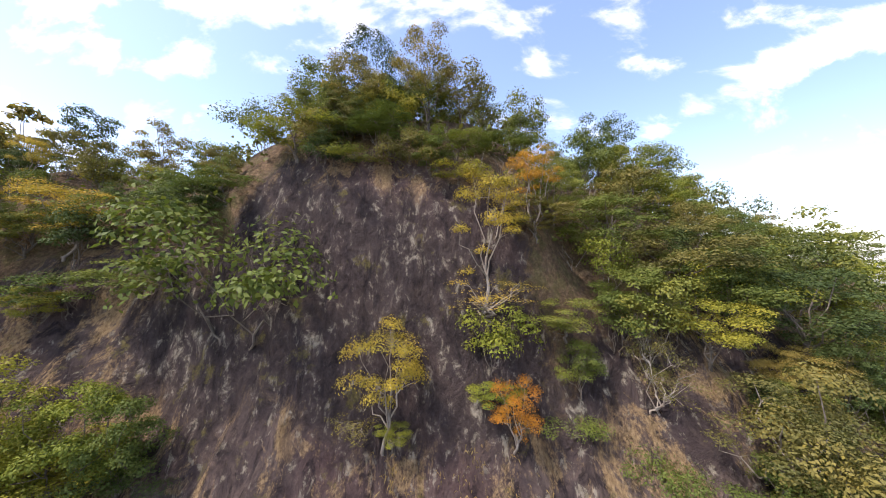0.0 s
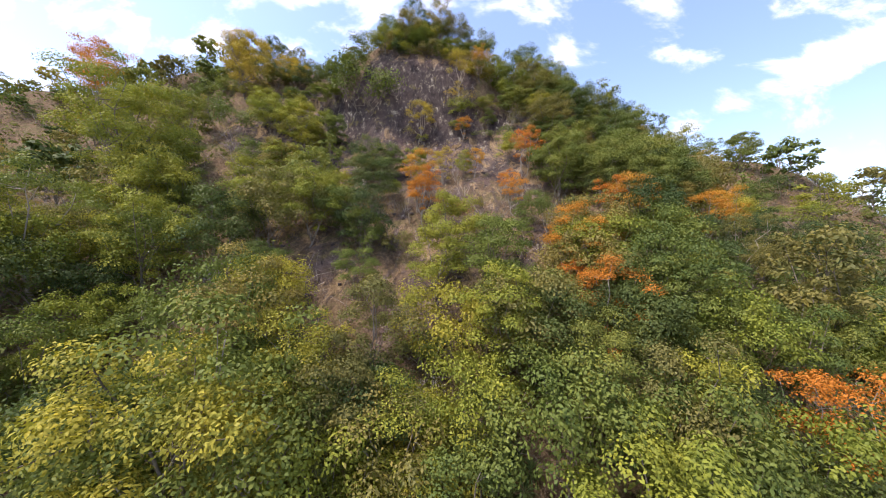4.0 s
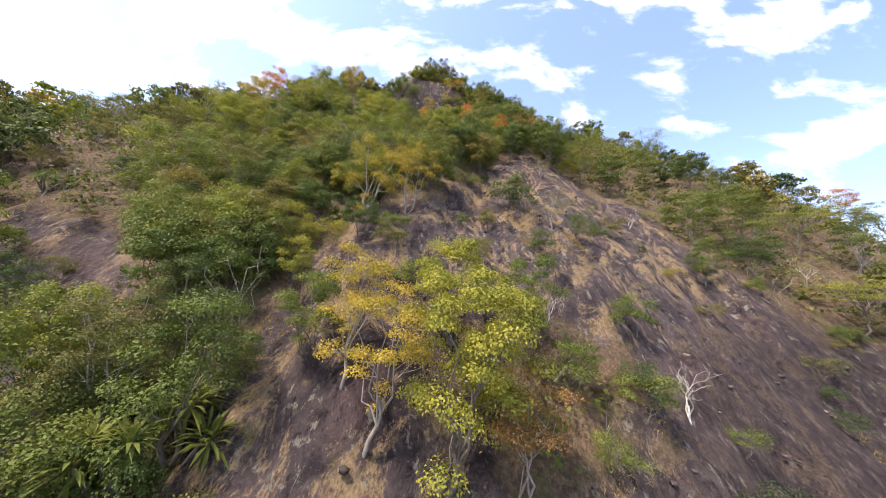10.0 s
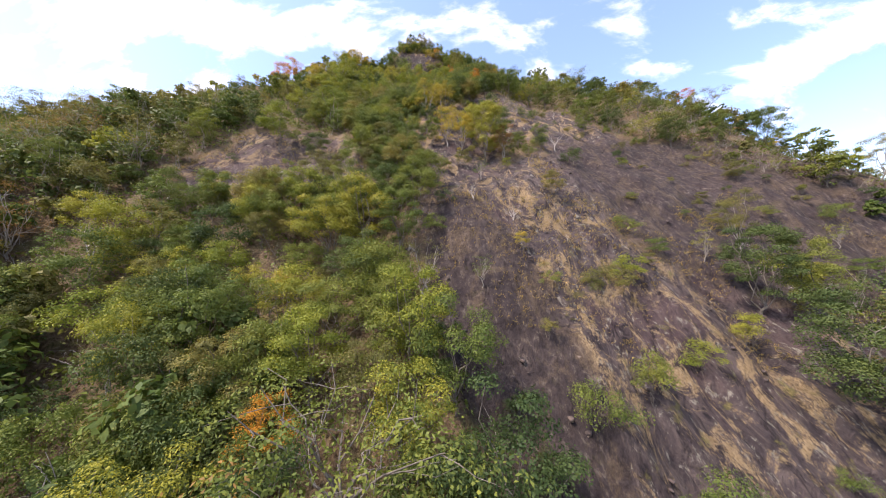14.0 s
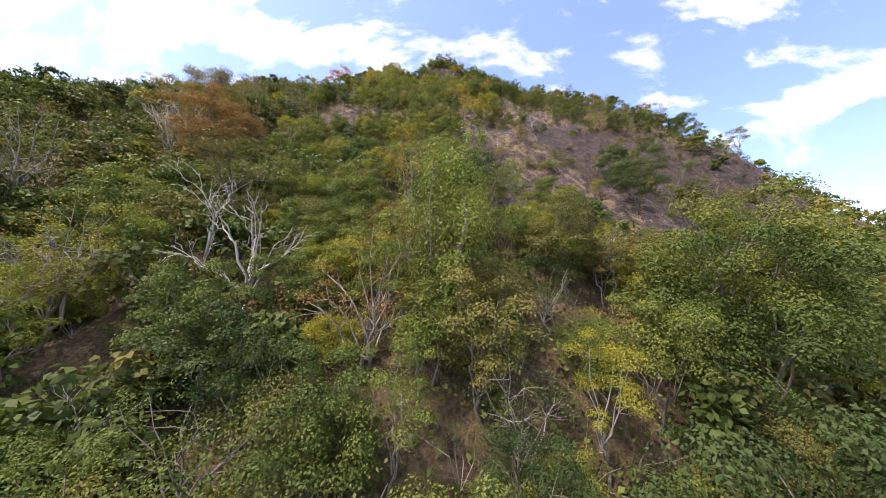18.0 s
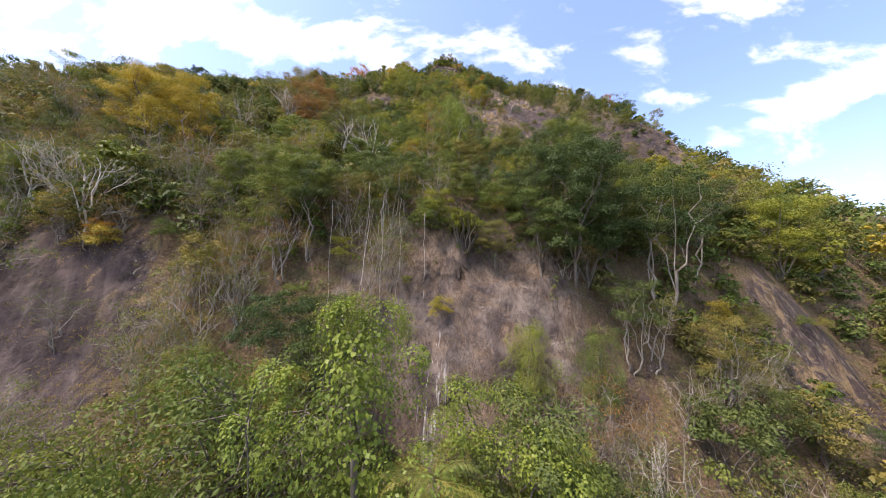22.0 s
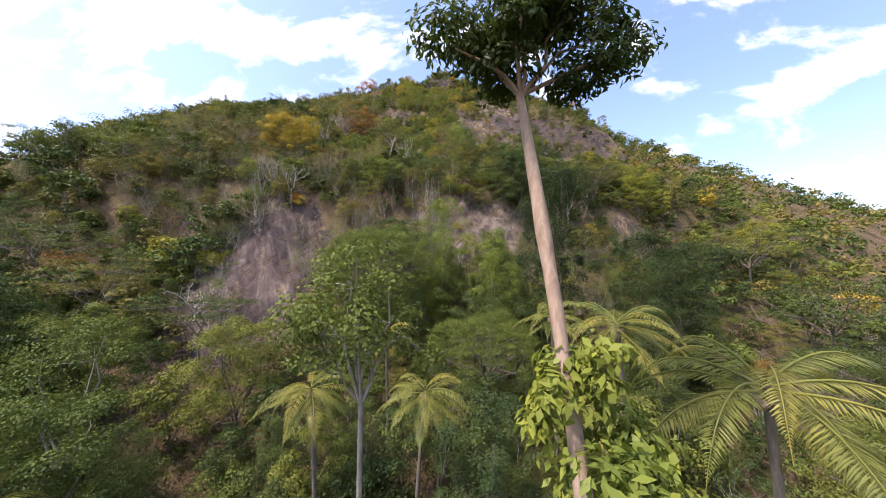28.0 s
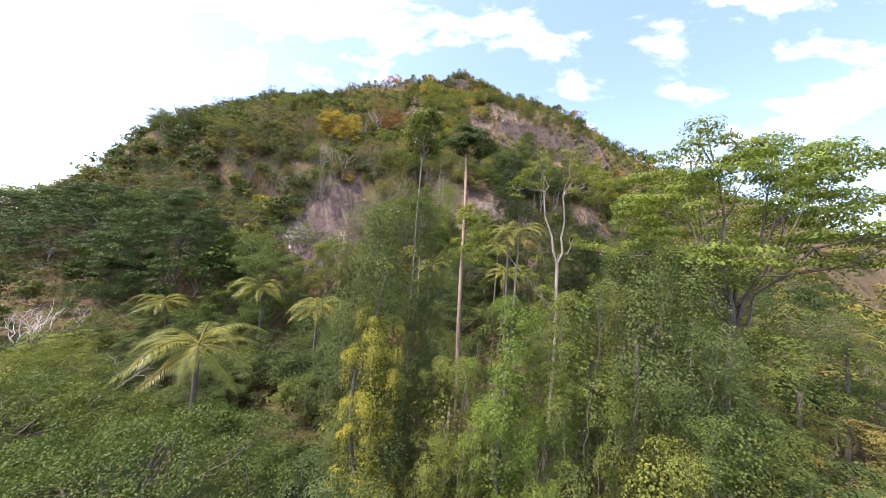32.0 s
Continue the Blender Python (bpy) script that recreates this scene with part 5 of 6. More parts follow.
def summit_brush():
    """Dense rounded bushes on the rim of the crag and along the shoulders of the summit."""
    rng = np.random.default_rng(43)
    for x0, x1, y0, y1, count in ((-13, 6, 13.8, 17.5, 26), (7, 30, 8.5, 17, 46), (-34, -15, 11, 19, 26), (9, 20, -2, 8, 16)):
        for _ in range(count):
            x, y = rng.uniform(x0, x1), rng.uniform(y0, y1)
            hue = ("green", "olive", "lime", "dark_green")[rng.choice(4, p=(0.4, 0.25, 0.15, 0.2))]
            if rng.uniform() < 0.5:
                plant("summit_bush", x, y, rng.uniform(0.75, 1.1), hue, f"dense rounded {LABELS[hue]} bush on the summit", "woods on the slope", rng.integers(0, 3), rng.uniform(0, 6.28), 1.0)
            else:
                plant("tree", x, y, rng.uniform(0.42, 0.62), hue, f"low bushy {LABELS[hue]} tree on the summit", "woods on the slope", rng.integers(0, 5), rng.uniform(0, 6.28), rng.uniform(0.7, 0.9))


summit_brush()


def undergrowth():
    """Low brush that fills the ground between the trees."""
    rng = np.random.default_rng(17)
    n = 42000
    x, y = rng.uniform(-80, 92, n), rng.uniform(-182, 30, n)
    keep = bareness(x, y) < rng.uniform(0.02, 0.3, n)
    x, y = x[keep], y[keep]
    c = np.stack([x, y, land(x, y) + 0.5], -1)
    v, q = clump_leaves(rng, c, rng.uniform(0.5, 1.25, len(c)), 12, 0.30, 0.2, 0.9)
    for name, part, mat, words in (("undergrowth", 0, "green", "low green brush between the trees"), ("dry_undergrowth", 1, "olive", "low olive and dry brush between the trees")):
        sel = (np.repeat(rng.uniform(0, 1, len(c)) < 0.5, 12)) == bool(part)
        vv = v.reshape(-1, 4, 3)[sel].reshape(-1, 3)
        tagged(new(name, mesh_from(name, vv, np.arange(len(vv)).reshape(-1, 4), LEAF_SETS[mat])), words, "undergrowth", kind="stuff")


def straw():
    """Dry grass on the ledges of the bare rock."""
    rng = np.random.default_rng(23)
    n = 100000
    x, y = rng.uniform(-35, 66, n), rng.uniform(-118, 18, n)
    b = bareness(x, y)
    cliff = np.abs(land(x, y + 0.5) - land(x, y - 0.5)) > 1.5
    patch = fbm(x * 0.22, y * 0.18, 81, 3)
    keep = (rng.uniform(0, 1, n) < 0.25 + 0.75 * (b > 0.2)) & (patch > 0.30 + 0.10 * (x > 20)) & ~cliff
    x, y = x[keep], y[keep]
    n = len(x)
    root = np.stack([x, y, land(x, y) - 0.05], -1)
    k = 4
    root = np.repeat(root, k, 0) + rng.normal(0, 0.12, (n * k, 3)) * (1, 1, 0)
    d = unit(rng.normal(0, 0.45, (n * k, 3)) + (0, -0.25, 1.0))
    ln = rng.uniform(0.2, 0.5, (n * k, 1))
    s = unit(np.cross(d, rng.normal(0, 1, (n * k, 3)))) * 0.02
    mid, tip = root + d * ln * 0.6, root + d * ln + np.array((0, -0.3, -0.3)) * ln
    v = np.stack([root - s, mid - s, tip, mid + s], 1).reshape(-1, 3)
    tagged(new("dry_grass", mesh_from("dry_grass", v, np.arange(len(v)).reshape(-1, 4), LEAF_SETS["straw"])), "tufts of dry straw-coloured grass on rock ledges", "grass", kind="stuff")


def far_woods():
    """The woods beyond: many small clumps of leaves to a tree."""
    rng = np.random.default_rng(29)
    hues = ("dark_green", "green", "olive", "lime")
    sets = {h: [] for h in hues}
    near = {h: [] for h in hues}
    for x, y, tall, hue in SPARE:
        near[hue if hue in near else "olive"].append((x, y, tall))
    fx, fy = rng.uniform(-92, -24, 1300), rng.uniform(-122, -35, 1300)
    for a, b, tall in zip(fx, fy, rng.uniform(3.0, 5.5, 1300)):
        if bareness(a, b) < 0.35:
            near[hues[rng.choice(3, p=(0.35, 0.3, 0.35))]].append((a, b, tall))
    fx, fy = rng.uniform(-30, 78, 620), rng.uniform(-99, -64, 620)
    for a, b, tall in zip(fx, fy, rng.uniform(3.0, 5.0, 620)):
        if bareness(a, b) < 0.3 and abs(a - 8) > 9:
            near[hues[rng.choice(3, p=(0.35, 0.35, 0.3))]].append((a, b, tall))
    for hue in hues:
        t = np.array(near[hue])
        z = land(t[:, 0], t[:, 1])
        k = 15
        size = np.repeat(t[:, 2], k)[:, None]
        c = np.repeat(np.stack([t[:, 0], t[:, 1], z + t[:, 2] * 0.52], -1), k, 0) + unit(rng.normal(0, 1, (len(size), 3))) * size * (0.3, 0.3, 0.34) * rng.uniform(0.6, 1.0, (len(size), 1))
        v, q = clump_leaves(rng, c, size[:, 0] * 0.17, 15, 0.42, 0.27, 0.8)
        tagged(new("hillside_woods", mesh_from("hillside_woods", v, q, LEAF_SETS[hue])), f"{LABELS[hue]} trees packed close over the hillside", "woods", kind="stuff")
    n = 7000
    x, y = rng.uniform(86, 330, n) * np.where(rng.uniform(0, 1, n) < 0.5, -1, 1), rng.uniform(-210, 210, n)
    for a, b in zip(x, y):
        sets[hues[rng.choice(4, p=(0.3, 0.3, 0.3, 0.1))]].append((a, b, rng.uniform(4.5, 8.5)))
    for hue in hues:
        t = np.array(sets[hue])
        z = land(t[:, 0], t[:, 1])
        k = 5
        c = np.repeat(np.stack([t[:, 0], t[:, 1], z + t[:, 2] * 0.55], -1), k, 0)
        size = np.repeat(t[:, 2], k)[:, None]
        d = unit(rng.normal(0, 1, c.shape))
        c = c + d * size * (0.26, 0.26, 0.28)
        v, q = clump_leaves(rng, c, size[:, 0] * 0.27, 9, 1.1, 0.72, 0.8)
        tagged(new("far_woods", mesh_from("far_woods", v, q, LEAF_SETS[hue])), f"distant {LABELS[hue]} woods covering the hillside", "woods", kind="stuff")


def stones():
    """Loose and bedded angular stones on the bare slope."""
    rng = np.random.default_rng(37)
    n = 12000
    x, y = rng.uniform(-35, 50, n), rng.uniform(-112, 16, n)
    keep = bareness(x, y) + 0.22 * (fbm(x * 0.2, y * 0.2, 83, 2) > 0.15) > rng.uniform(0.1, 1.3, n)
    keep &= np.abs(land(x, y + 0.5) - land(x, y - 0.5)) < 1.15
    x, y = x[keep], y[keep]
    n = len(x)
    box = np.array([(a, b, c) for a in (-1, 1) for b in (-1, 1) for c in (-1, 1)], float)
    faces = np.array(((0, 1, 3, 2), (4, 6, 7, 5), (0, 4, 5, 1), (2, 3, 7, 6), (0, 2, 6, 4), (1, 5, 7, 3)))
    r = (0.04 + 0.13 * rng.uniform(0, 1, n) ** 3.5)[:, None, None]
    corner = box[None] * rng.uniform(0.45, 1.0, (n, 8, 3)) * (1.2, 0.9, 0.7) * r
    a = rng.uniform(0, 6.28, n)[:, None]
    turned = np.stack([corner[..., 0] * np.cos(a) - corner[..., 1] * np.sin(a), corner[..., 0] * np.sin(a) + corner[..., 1] * np.cos(a), corner[..., 2]], -1)
    v = (turned + np.stack([x, y, land(x, y) - 0.02], -1)[:, None]).reshape(-1, 3)
    q = (faces[None] + 8 * np.arange(n)[:, None, None]).reshape(-1, 4)
    tagged(new("loose_stones", mesh_from("loose_stones", v, q, STONE)), "angular dark and tan stones on the slope", "stones", kind="stuff")


def dry_twigs():
    """Dead pale twigs that stick up between the shrubs."""
    rng = np.random.default_rng(41)
    n = 4500
    x, y = rng.uniform(-50, 62, n), rng.uniform(-125, 26, n)
    open_soil = (bareness(x, y) < 0.4) & (np.abs(land(x, y + 0.5) - land(x, y - 0.5)) < 1.4)
    x, y = x[open_soil], y[open_soil]
    k = 7
    root = np.repeat(np.stack([x, y, land(x, y) - 0.05], -1), k, 0)
    d = unit(rng.normal(0, 0.5, root.shape) + (0, 0, 1.0))
    ln = rng.uniform(0.5, 2.2, (len(root), 1))
    root = root + np.repeat(rng.uniform(0, 1, (len(x), 1)), k, 0) * d * rng.uniform(0, 0.7, (len(root), 1))
    s = unit(np.cross(d, rng.normal(0, 1, root.shape))) * 0.016
    mid = root + d * ln * 0.5 + rng.normal(0, 0.08, root.shape)
    tip = root + unit(d + rng.normal(0, 0.3, d.shape)) * ln
    v = np.stack([root - s, root + s, mid + s * 0.8, mid - s * 0.8, mid + s * 0.8, mid - s * 0.8, tip - s * 0.3, tip + s * 0.3], 1).reshape(-1, 3)
    tagged(new("dry_twigs", mesh_from("dry_twigs", v, np.arange(len(v)).reshape(-1, 4), PALE_BARK)), "dead pale twigs between the shrubs", "brush", kind="stuff")


far_woods()
undergrowth()
straw()
stones()
dry_twigs()


# ---- the valley: tall trees, palms and creepers ----
FROND_MESHES = []


def frond_meshes():
    for i, (up, ln) in enumerate(((0.95, 3.9), (0.55, 4.3), (0.15, 4.2), (-0.25, 3.6))):
        rib, blades = frond(np.random.default_rng(200 + i), (1, 0), ln, up, 0.68)
        FROND_MESHES.append(mesh_from("frond", *joined([rib, blades]), LEAF_SETS["frond"]))


def palm(x, y, crown_z, size=1.0, seed=0, lean=0.6, label="coconut palm with arching feathery fronds"):
    """A coconut palm: ringed, curved trunk, and fronds in rings from upright to hanging."""
    rng = np.random.default_rng(300 + seed)
    z = float(land(x, y))
    rise = crown_z - z
    base = new("coconut_palm")
    base.location = (x, y, z)
    base.empty_display_size = 0.3
    t = np.linspace(0, 1, 10)
    az = rng.uniform(0, 6.28)
    line = np.stack([math.cos(az) * lean * (t ** 1.6 - 1), math.sin(az) * lean * (t ** 1.6 - 1), -0.5 + (rise + 0.5) * t], -1)
    trunk = new("trunk", mesh_from("trunk", *tube(line, 0.15 * size * (1.25 - 0.55 * t), 8), BARK))
    trunk.parent = base
    ring = 0
    for count, which in ((3, 0), (6, 1), (6, 2), (4, 3)):
        for i in range(count):
            f = new("frond", FROND_MESHES[which])
            f.parent = base
            a = 6.28 * i / count + ring * 0.5 + rng.normal(0, 0.15)
            s = size * rng.uniform(0.85, 1.1)
            f.matrix_local = Matrix.Translation((0, 0, rise - 0.1 * ring)) @ Matrix.Rotation(a, 4, "Z") @ Matrix.Rotation(rng.normal(0, 0.12), 4, "Y") @ Matrix.Diagonal((s, s, s, 1))
        ring += 1
    nuts = []
    for i in range(7):
        a, r = rng.uniform(0, 6.28), 0.24 * size
        c = np.array((math.cos(a) * r, math.sin(a) * r, rise - 0.25 - rng.uniform(0, 0.25)))
        nuts.append(tube([c + (0, 0, 0.12), c + (0, 0, 0.08), c, c - (0, 0, 0.09), c - (0, 0, 0.13)], (0.02, 0.08, 0.115, 0.08, 0.01), 6))
    n = new("coconuts", mesh_from("coconuts", *joined(nuts), TAN_BARK))
    n.parent = base
    tagged(n, "cluster of tan coconuts")
    return tagged(base, label, "palm tree", "coconut palms in the valley")


frond_meshes()
for i, (x, y, z, size) in enumerate(((-15.3, -142, 9.8, 1.05), (-7.4, -158.3, 8.0, 1.1), (-6.3, -145.5, 8.9, 0.95), (14.1, -147.0, 18.5, 0.88), (13.9, -141.0, 19.0, 0.85),
                                     (14.3, -138.4, 14.2, 0.9), (4.9, -136.9, 14.3, 0.85), (-2.2, -136.4, 14.1, 0.9), (0.8, -130.0, 16.3, 0.85), (14.0, -131.6, 18.0, 0.8), (7.8, -115.2, 26.2, 0.55), (42.4, -148.3, 11.0, 1.0), (40.0, -144.5, 11.2, 0.9), (-27.8, -141.8, 6.8, 0.95))):
    palm(x, y, z, size, i)


def emergent():
    """The tallest tree: a long bare tan trunk, a small dark two-lobed crown, and creepers half way up."""
    rng = np.random.default_rng(401)
    x, y = 9.4, -153.0
    z = float(land(x, y))
    base = new("emergent_tree")
    base.location = (x, y, z)
    base.empty_display_size = 0.5
    line = np.array(((0, 0, -0.8), (-0.3, 0.5, 5.0), (-0.6, 1.4, 10.0), (-0.75, 2.1, 14.0), (-0.85, 2.9, 18.0), (-0.95, 3.5, 20.5), (-1.1, 4.2, 23.2), (-1.25, 4.5, 24.9))) - (0, 0, z)
    fine = np.stack([np.interp(np.linspace(0, 7, 29), np.arange(8), line[:, i]) for i in range(3)], -1)
    girth = np.interp(np.linspace(0, 1, 29), (0, 0.08, 0.5, 0.76, 0.79, 1), (0.25, 0.165, 0.14, 0.118, 0.14, 0.085)) * (1 + 0.05 * rng.normal(0, 1, 29))
    pieces = [tube(fine, girth, 9)]
    fork, tips = line[-1], []
    for ex, ey, ez in ((-1.1, 0.3, 1.7), (-0.5, -0.6, 2.4), (0.3, 0.7, 2.3), (-0.7, 0.9, 1.5), (2.0, 0.2, 1.7), (1.6, -0.5, 2.1), (2.6, 0.5, 1.3), (-1.4, -0.3, 0.9), (0.9, 0.4, 2.6), (-0.1, -0.9, 1.6)):
        end = fork + (ex, ey, ez)
        pieces.append(tube(bent(rng, fork, end, 0.15, 5), np.linspace(0.055, 0.02, 5), 5))
        tips += [end, fork + np.array((ex, ey, ez)) * 0.75 + rng.normal(0, 0.25, 3), fork + np.array((ex, ey, ez)) * 0.55 + rng.normal(0, 0.3, 3)]
    part_of(base, "trunk", joined(pieces), TAN_BARK, "long bare tan trunk with a bulge")
    part_of(base, "crown", clump_leaves(rng, np.array(tips), rng.uniform(0.5, 0.9, len(tips)), 330, 0.2, 0.075, 0.75, 0.6), LEAF_SETS["dark_green"])
    c, r = [], []
    for i in range(46):
        h = rng.uniform(14.5, 20.2) - z
        on = np.array([np.interp(h + z, line[:, 2] + z, line[:, j]) for j in range(3)])
        wide = 0.45 + 1.5 * float(step(20.5, 17.0, np.float64(h + z)))
        c.append(on + (rng.uniform(-0.45, 1.0) * wide, rng.uniform(-0.7, 0.5) * wide, 0))
        r.append(rng.uniform(0.3, 0.6))
    part_of(base, "creeper", clump_leaves(rng, np.array(c), np.array(r), 90, 0.22, 0.09, 0.9, 0.8), LEAF_SETS["fresh"], "fresh green creeper hanging on the trunk")
    return tagged(base, "very tall tree with bare tan trunk and small dark crown", "tree")


def part_of(thing, name, arrays, mat, label=""):
    o = new(name, mesh_from(name, *arrays, mat))
    o.parent = thing
    if label:
        tagged(o, label)
    return o


emergent()
plant("drape", -67.0, -70.6, 0.42, "deep_green", "narrow dark tree wrapped in creepers, alone on the skyline", "", 1, 0.5, 2.1)
plant("bigleaf", 17.4, -122.4, 1.0, "deep_green", "tall dense dark green tree with large glossy leaves", "", 0, 1.4, 1.0)
plant("bare", -4.2, -25.3, 1.65, "green", "large leafless pale tree with crooked spreading limbs", "", 1, 0.7, 1.0)
plant("bigleaf", 24.6, -125.0, 0.8, "deep_green", "dense dark green tree clad in glossy leaves", "", 0, 2.6, 0.95)
plant("bigleaf", 31.0, -121.0, 0.85, "deep_green", "dense dark green tree clad in glossy leaves", "", 0, 4.1, 0.8)
plant("pole", 4.2, -147.2, 0.95, "green", "slim pale-trunked tree with an olive crown", "", 0, 1.0, 1.0)
plant("pole", 5.3, -156.0, 0.82, "green", "tall pale-trunked tree with large sparse leaves", "", 1, 2.0, 1.24)
plant("rain_tree", 30.0, -151.0, 1.0, "fresh", "tall spreading tree with an open flat green crown", "", 0, 1.2, 1.1)
plant("vine_wall", 3.7, -157.2, 1.1, "dark_green", "wide tall tree heaped with dark green creepers", "creeper-covered trees", 0, 0.4, 0.92)
plant("leggy", -21.1, -133.9, 2.1, "green", "tall tree with pale trunk and rounded green crown", "", 1, 0.4, 1.0)
# shape 18 m high (the third 16 m): place, width, top over the ground, leaves
for x, y, size, top, hue, v in ((6.3, -157.2, 0.75, 15.0, "dark_green", 0), (5.6, -167.5, 0.8, 10.5, "dark_green", 0), (4.6, -160.6, 0.8, 13.4, "lime", 1), (11.4, -161.9, 0.9, 14.6, "fresh", 0), (14.4, -161.6, 0.95, 15.5, "green", 1), (17.2, -161.6, 1.0, 17.0, "dark_green", 2), (20.0, -161.0, 0.9, 14.2, "dark_green", 0),
                                (21.8, -165.2, 1.1, 10.4, "dark_green", 2), (25.5, -164.5, 1.2, 9.0, "dark_green", 1), (29.5, -161, 1.3, 10, "olive", 0), (23.5, -156.5, 1.3, 17.5, "dark_green", 2), (27.5, -158, 1.2, 13.5, "green", 0), (8.6, -160.0, 0.8, 10.5, "green", 2), (13.2, -165.6, 0.7, 9.0, "green", 1), (-1.5, -160.5, 1.0, 6.5, "dark_green", 2),
                                (5.0, -115.4, 1.15, 19.5, "fresh", 2), (-3.0, -118.0, 1.1, 9.0, "green", 1), (13.0, -113.5, 1.2, 11, "green", 2), (11.0, -120.5, 1.2, 15.5, "fresh", 0), (1.0, -119.5, 1.1, 11, "green", 1), (22.5, -130, 1.2, 12.5, "dark_green", 0), (-1.5, -150.5, 1.0, 8, "dark_green", 1), (-11, -153.5, 1.1, 5.5, "dark_green", 2), (-19, -151, 1.1, 5.5, "dark_green", 0), (-26, -152, 1.2, 6, "green", 1), (19.0, -164.6, 0.8, 12.0, "green", 0), (16, -165.0, 0.75, 10.5, "green", 2), (18, -151, 1.2, 11.5, "green", 2), (8.4, -138.5, 1.1, 12.5, "dark_green", 0)):
    plant("curtain", x, y, size, hue, f"tree heaped with {LABELS[hue]} creepers down to the ground", "creeper-covered trees", v, x, top / size / (16 if v == 2 else 18))
for x, y, size, top, hue in ((-2.6, -166.6, 1.0, 9.6, "green"), (-11.8, -165.0, 0.95, 9.3, "green"), (-19.5, -160.5, 0.9, 8.2, "green"), (31, -141, 1.3, 12, "green"), (40, -134, 1.3, 13, "dark_green"), (46, -152, 1.2, 9, "green"), (-2.8, -120.5, 1.15, 17.5, "green"), (9.5, -127.5, 0.8, 11.5, "green")):
    plant("canopy", x, y, size, hue, f"broad flat-topped {LABELS[hue]} tree in the valley", "", round(abs(x)), x, top / size / 9)
for x, y, size, top in ((-36, -133, 1.0, 22.5), (-53, -131, 1.1, 22.8), (-71, -129, 1.1, 20.5)):
    plant("dome", x, y, size, "dark_green", "large dome-shaped deep green tree at the hill foot", "", 0, x, (top - float(land(x, y))) / size / 13.6)
plant("bare", -19.0, -156.5, 2.2, "green", "leafless pale grey tree with spreading crooked branches", "", 1, 2.0, 1.0)


def valley_brush():
    """Low dark bushes that cover the valley floor under the palms."""
    rng = np.random.default_rng(47)
    for _ in range(120):
        x, y = rng.uniform(-40, 3, 1)[0], rng.uniform(-161, -132, 1)[0]
        hue = "dark_green" if rng.uniform() < 0.7 else "green"
        plant("valley_bush", x, y, rng.uniform(1.2, 1.9), hue, f"low rounded {LABELS[hue]} bush under the palms", "bushes under the palms", rng.integers(0, 3), rng.uniform(0, 6.28), rng.uniform(0.75, 1.0))


valley_brush()


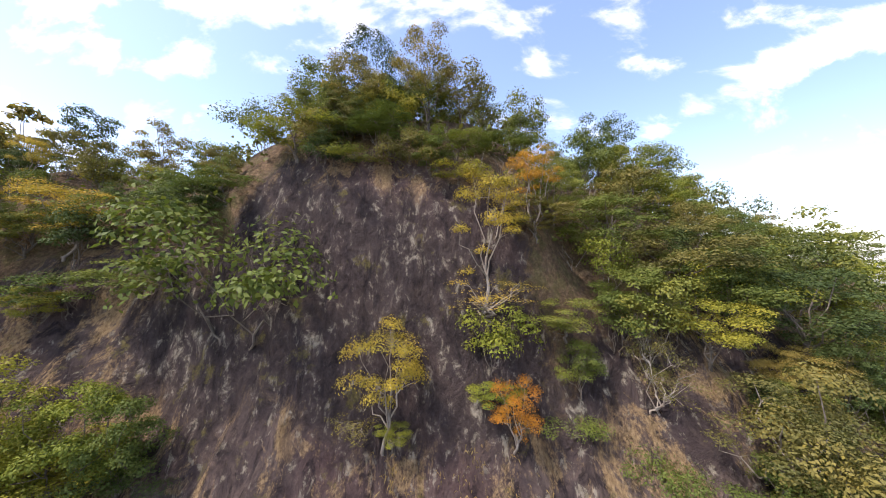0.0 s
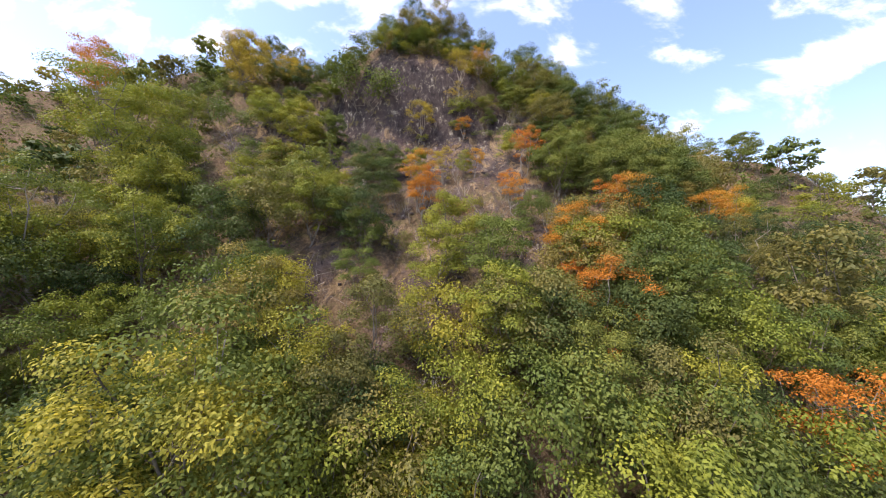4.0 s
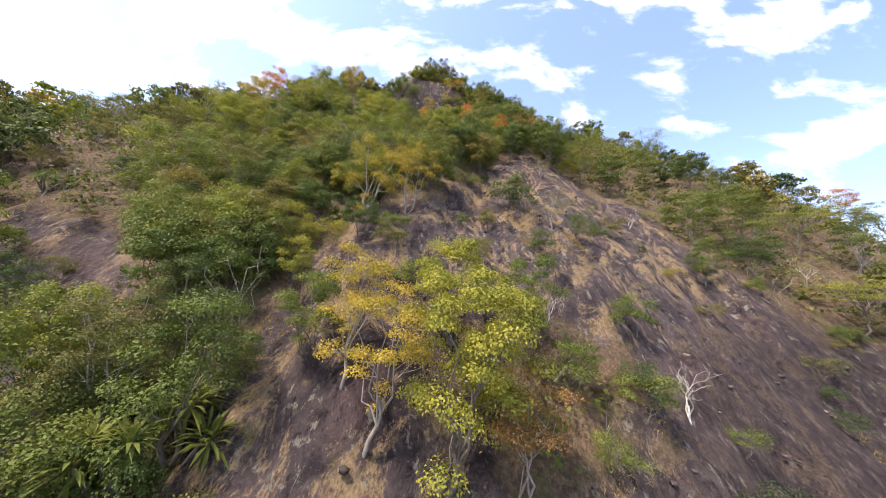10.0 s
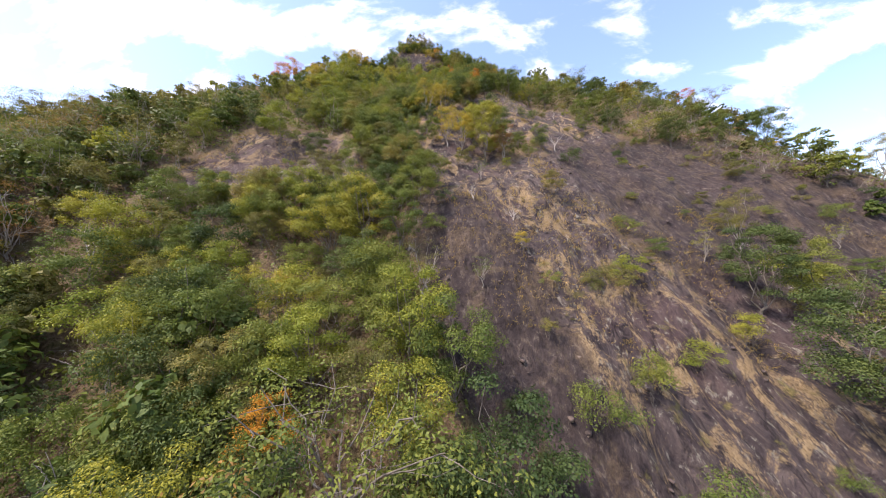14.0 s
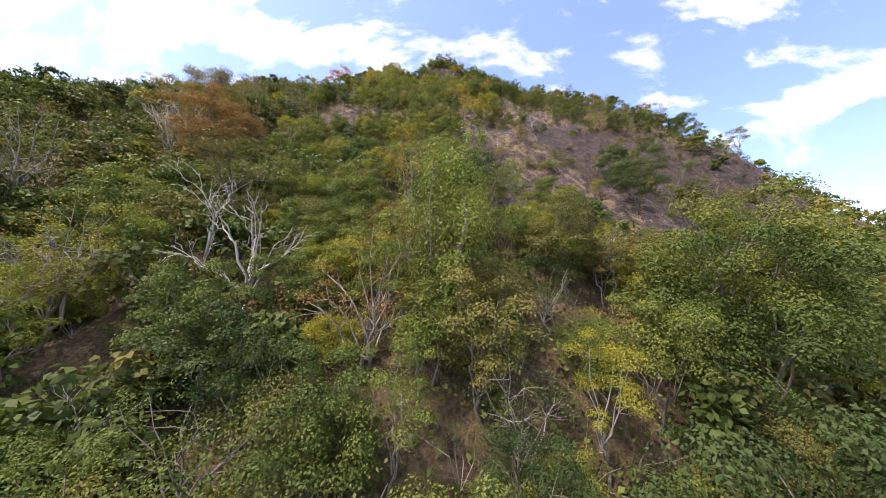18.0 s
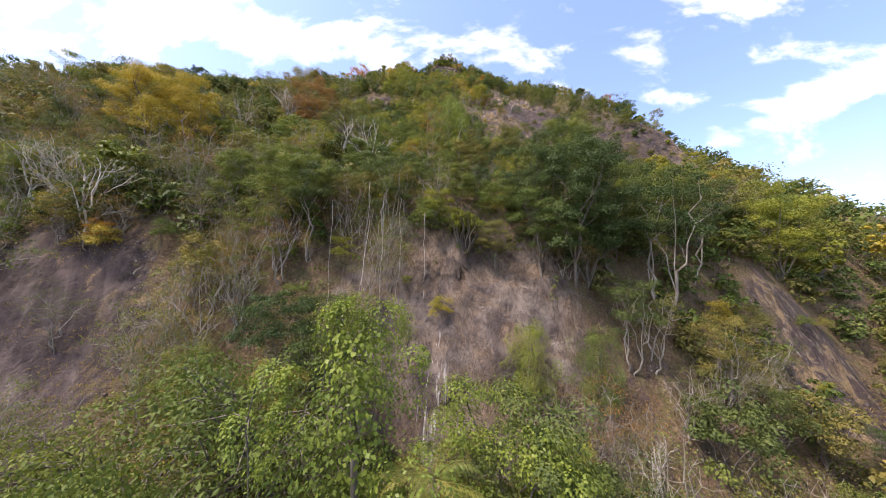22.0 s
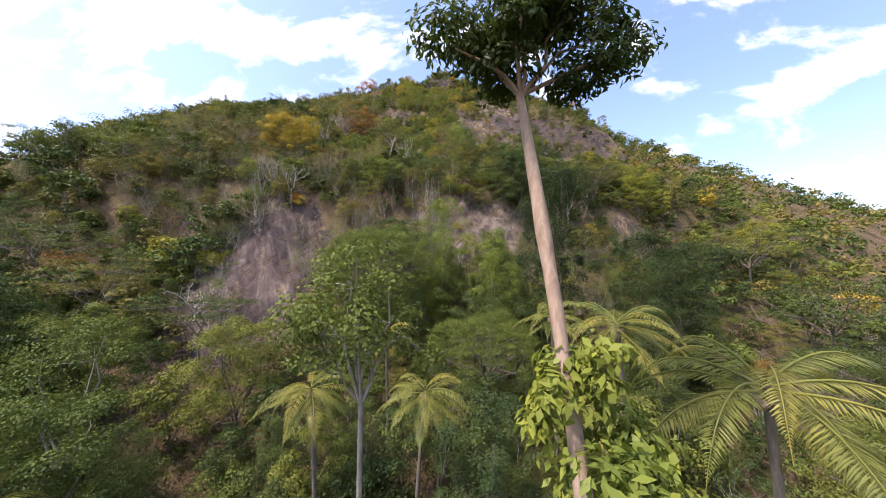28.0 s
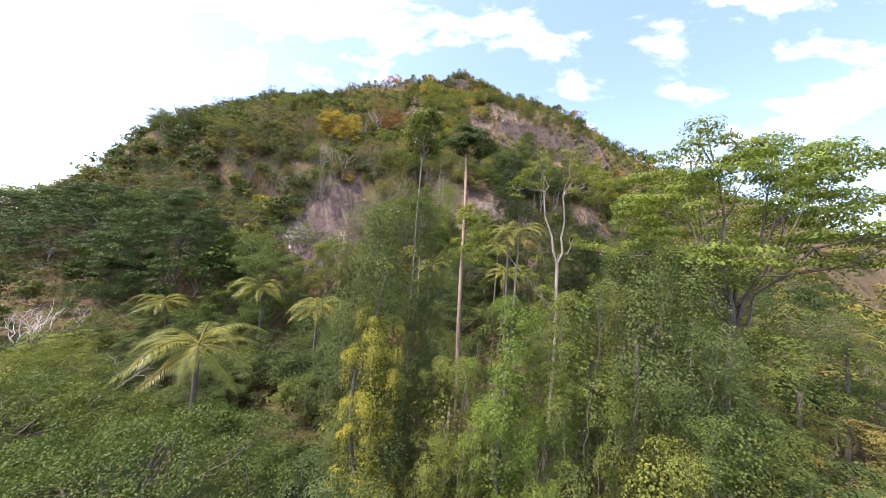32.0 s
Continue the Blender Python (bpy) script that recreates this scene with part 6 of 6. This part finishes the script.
def forked_tree():
    """A tall tree whose pale trunk parts into two winding stems, with an airy yellow-green crown."""
    rng = np.random.default_rng(431)
    x, y = 14.3, -157.0
    z = float(land(x, y))
    base = new("forked_tree")
    base.location = (x, y, z)
    base.empty_display_size = 0.5
    low = np.array(((0.6, 0.1, -0.8), (0.55, 0.0, 4.0), (0.7, 0.1, 8.5), (0.55, 0, 11.8), (0.45, 0.1, 15.1)))
    a = np.array(((0.45, 0.1, 15.0), (0.1, 0.0, 15.9), (0.0, 0.1, 16.8), (-0.55, 0, 18.0), (-0.7, 0.1, 19.6)))
    b = np.array(((0.45, 0.1, 15.0), (0.78, 0.2, 15.8), (0.6, 0.1, 16.7), (0.78, 0.2, 17.8), (0.6, 0.3, 19.6)))
    off = np.array((0, 0, z))
    pieces = [tube(low - off, (0.2, 0.15, 0.12, 0.105, 0.1), 8), tube(a - off, (0.08, 0.075, 0.066, 0.058, 0.05), 7), tube(b - off, (0.075, 0.07, 0.062, 0.055, 0.048), 7)]
    tips = []
    limbs = [(a[-1], e) for e in ((-1.9, 0.3, 20.4), (-1.2, -0.8, 21.2), (-0.5, 0.6, 21.8), (-2.6, 0.5, 19.8))] + [(b[-1], e) for e in ((0.7, -0.5, 22.0), (1.7, 0.4, 21.4), (2.7, 0.2, 20.9), (2.1, -0.8, 20.0), (3.3, 0.6, 19.9))]
    limbs += [(low[3], (-2.9, 0.3, 15.6)), (low[3], (-1.9, -0.5, 14.6)), (low[4], (1.9, 0.3, 16.6))]
    for start, end in limbs:
        line = bent(rng, start - off, np.array(end) - off, 0.1, 6)
        pieces.append(tube(line, np.linspace(0.045, 0.012, 6), 5))
        tips.append(line[-1])
        for _ in range(7):
            p = line[rng.integers(2, 6)]
            q = p + unit(rng.normal(0, 1, 3) + (0, 0, 0.35)) * rng.uniform(0.4, 0.95)
            pieces.append(tube(bent(rng, p, q, 0, 4), np.linspace(0.02, 0.007, 4), 4))
            tips.append(q)
    part_of(base, "trunk", joined(pieces), PALE_BARK, "pale trunk parting into two winding stems")
    part_of(base, "crown", clump_leaves(rng, np.array(tips), rng.uniform(0.3, 0.6, len(tips)), 75, 0.11, 0.055, 0.6, 0.4), LEAF_SETS["lime"])
    return tagged(base, "tall tree with forked pale trunk and airy yellow-green leaves", "tree")


forked_tree()


plant("leggy", 2.6, 10.6, 0.5, "orange", "small orange-leaved tree rooted on the crag ledge", "", 1, 0.5, 0.9)
plant("leggy", 4.2, 13.4, 0.62, "orange", "small orange-leaved tree beside the crag", "", 0, 1.5, 0.9)


def liana(x, y, top, length, seed):
    """A thin pale stem that hangs from the trees over the cliff."""
    rng = np.random.default_rng(500 + seed)
    n = 14
    zs = np.linspace(top, top - length, n)
    sway = rng.normal(0, 0.07, (n, 2)).cumsum(0)
    pts = np.stack([x + sway[:, 0], y + sway[:, 1], zs], -1)
    return tagged(new("liana", mesh_from("liana", *tube(pts, np.linspace(0.016, 0.010, n), 4), WHITE_BARK)), "thin pale liana hanging down the cliff", "liana", "lianas over the cliff")


for i, (x, y, top, length) in enumerate(((1.0, -103.4, 40, 14), (2.2, -103.0, 39, 12), (1.6, -104.5, 37, 13), (3.4, -102.2, 39, 9), (-1.2, -104.8, 38, 12), (5.2, -101.6, 38, 7))):
    liana(x, y, top, length, i)
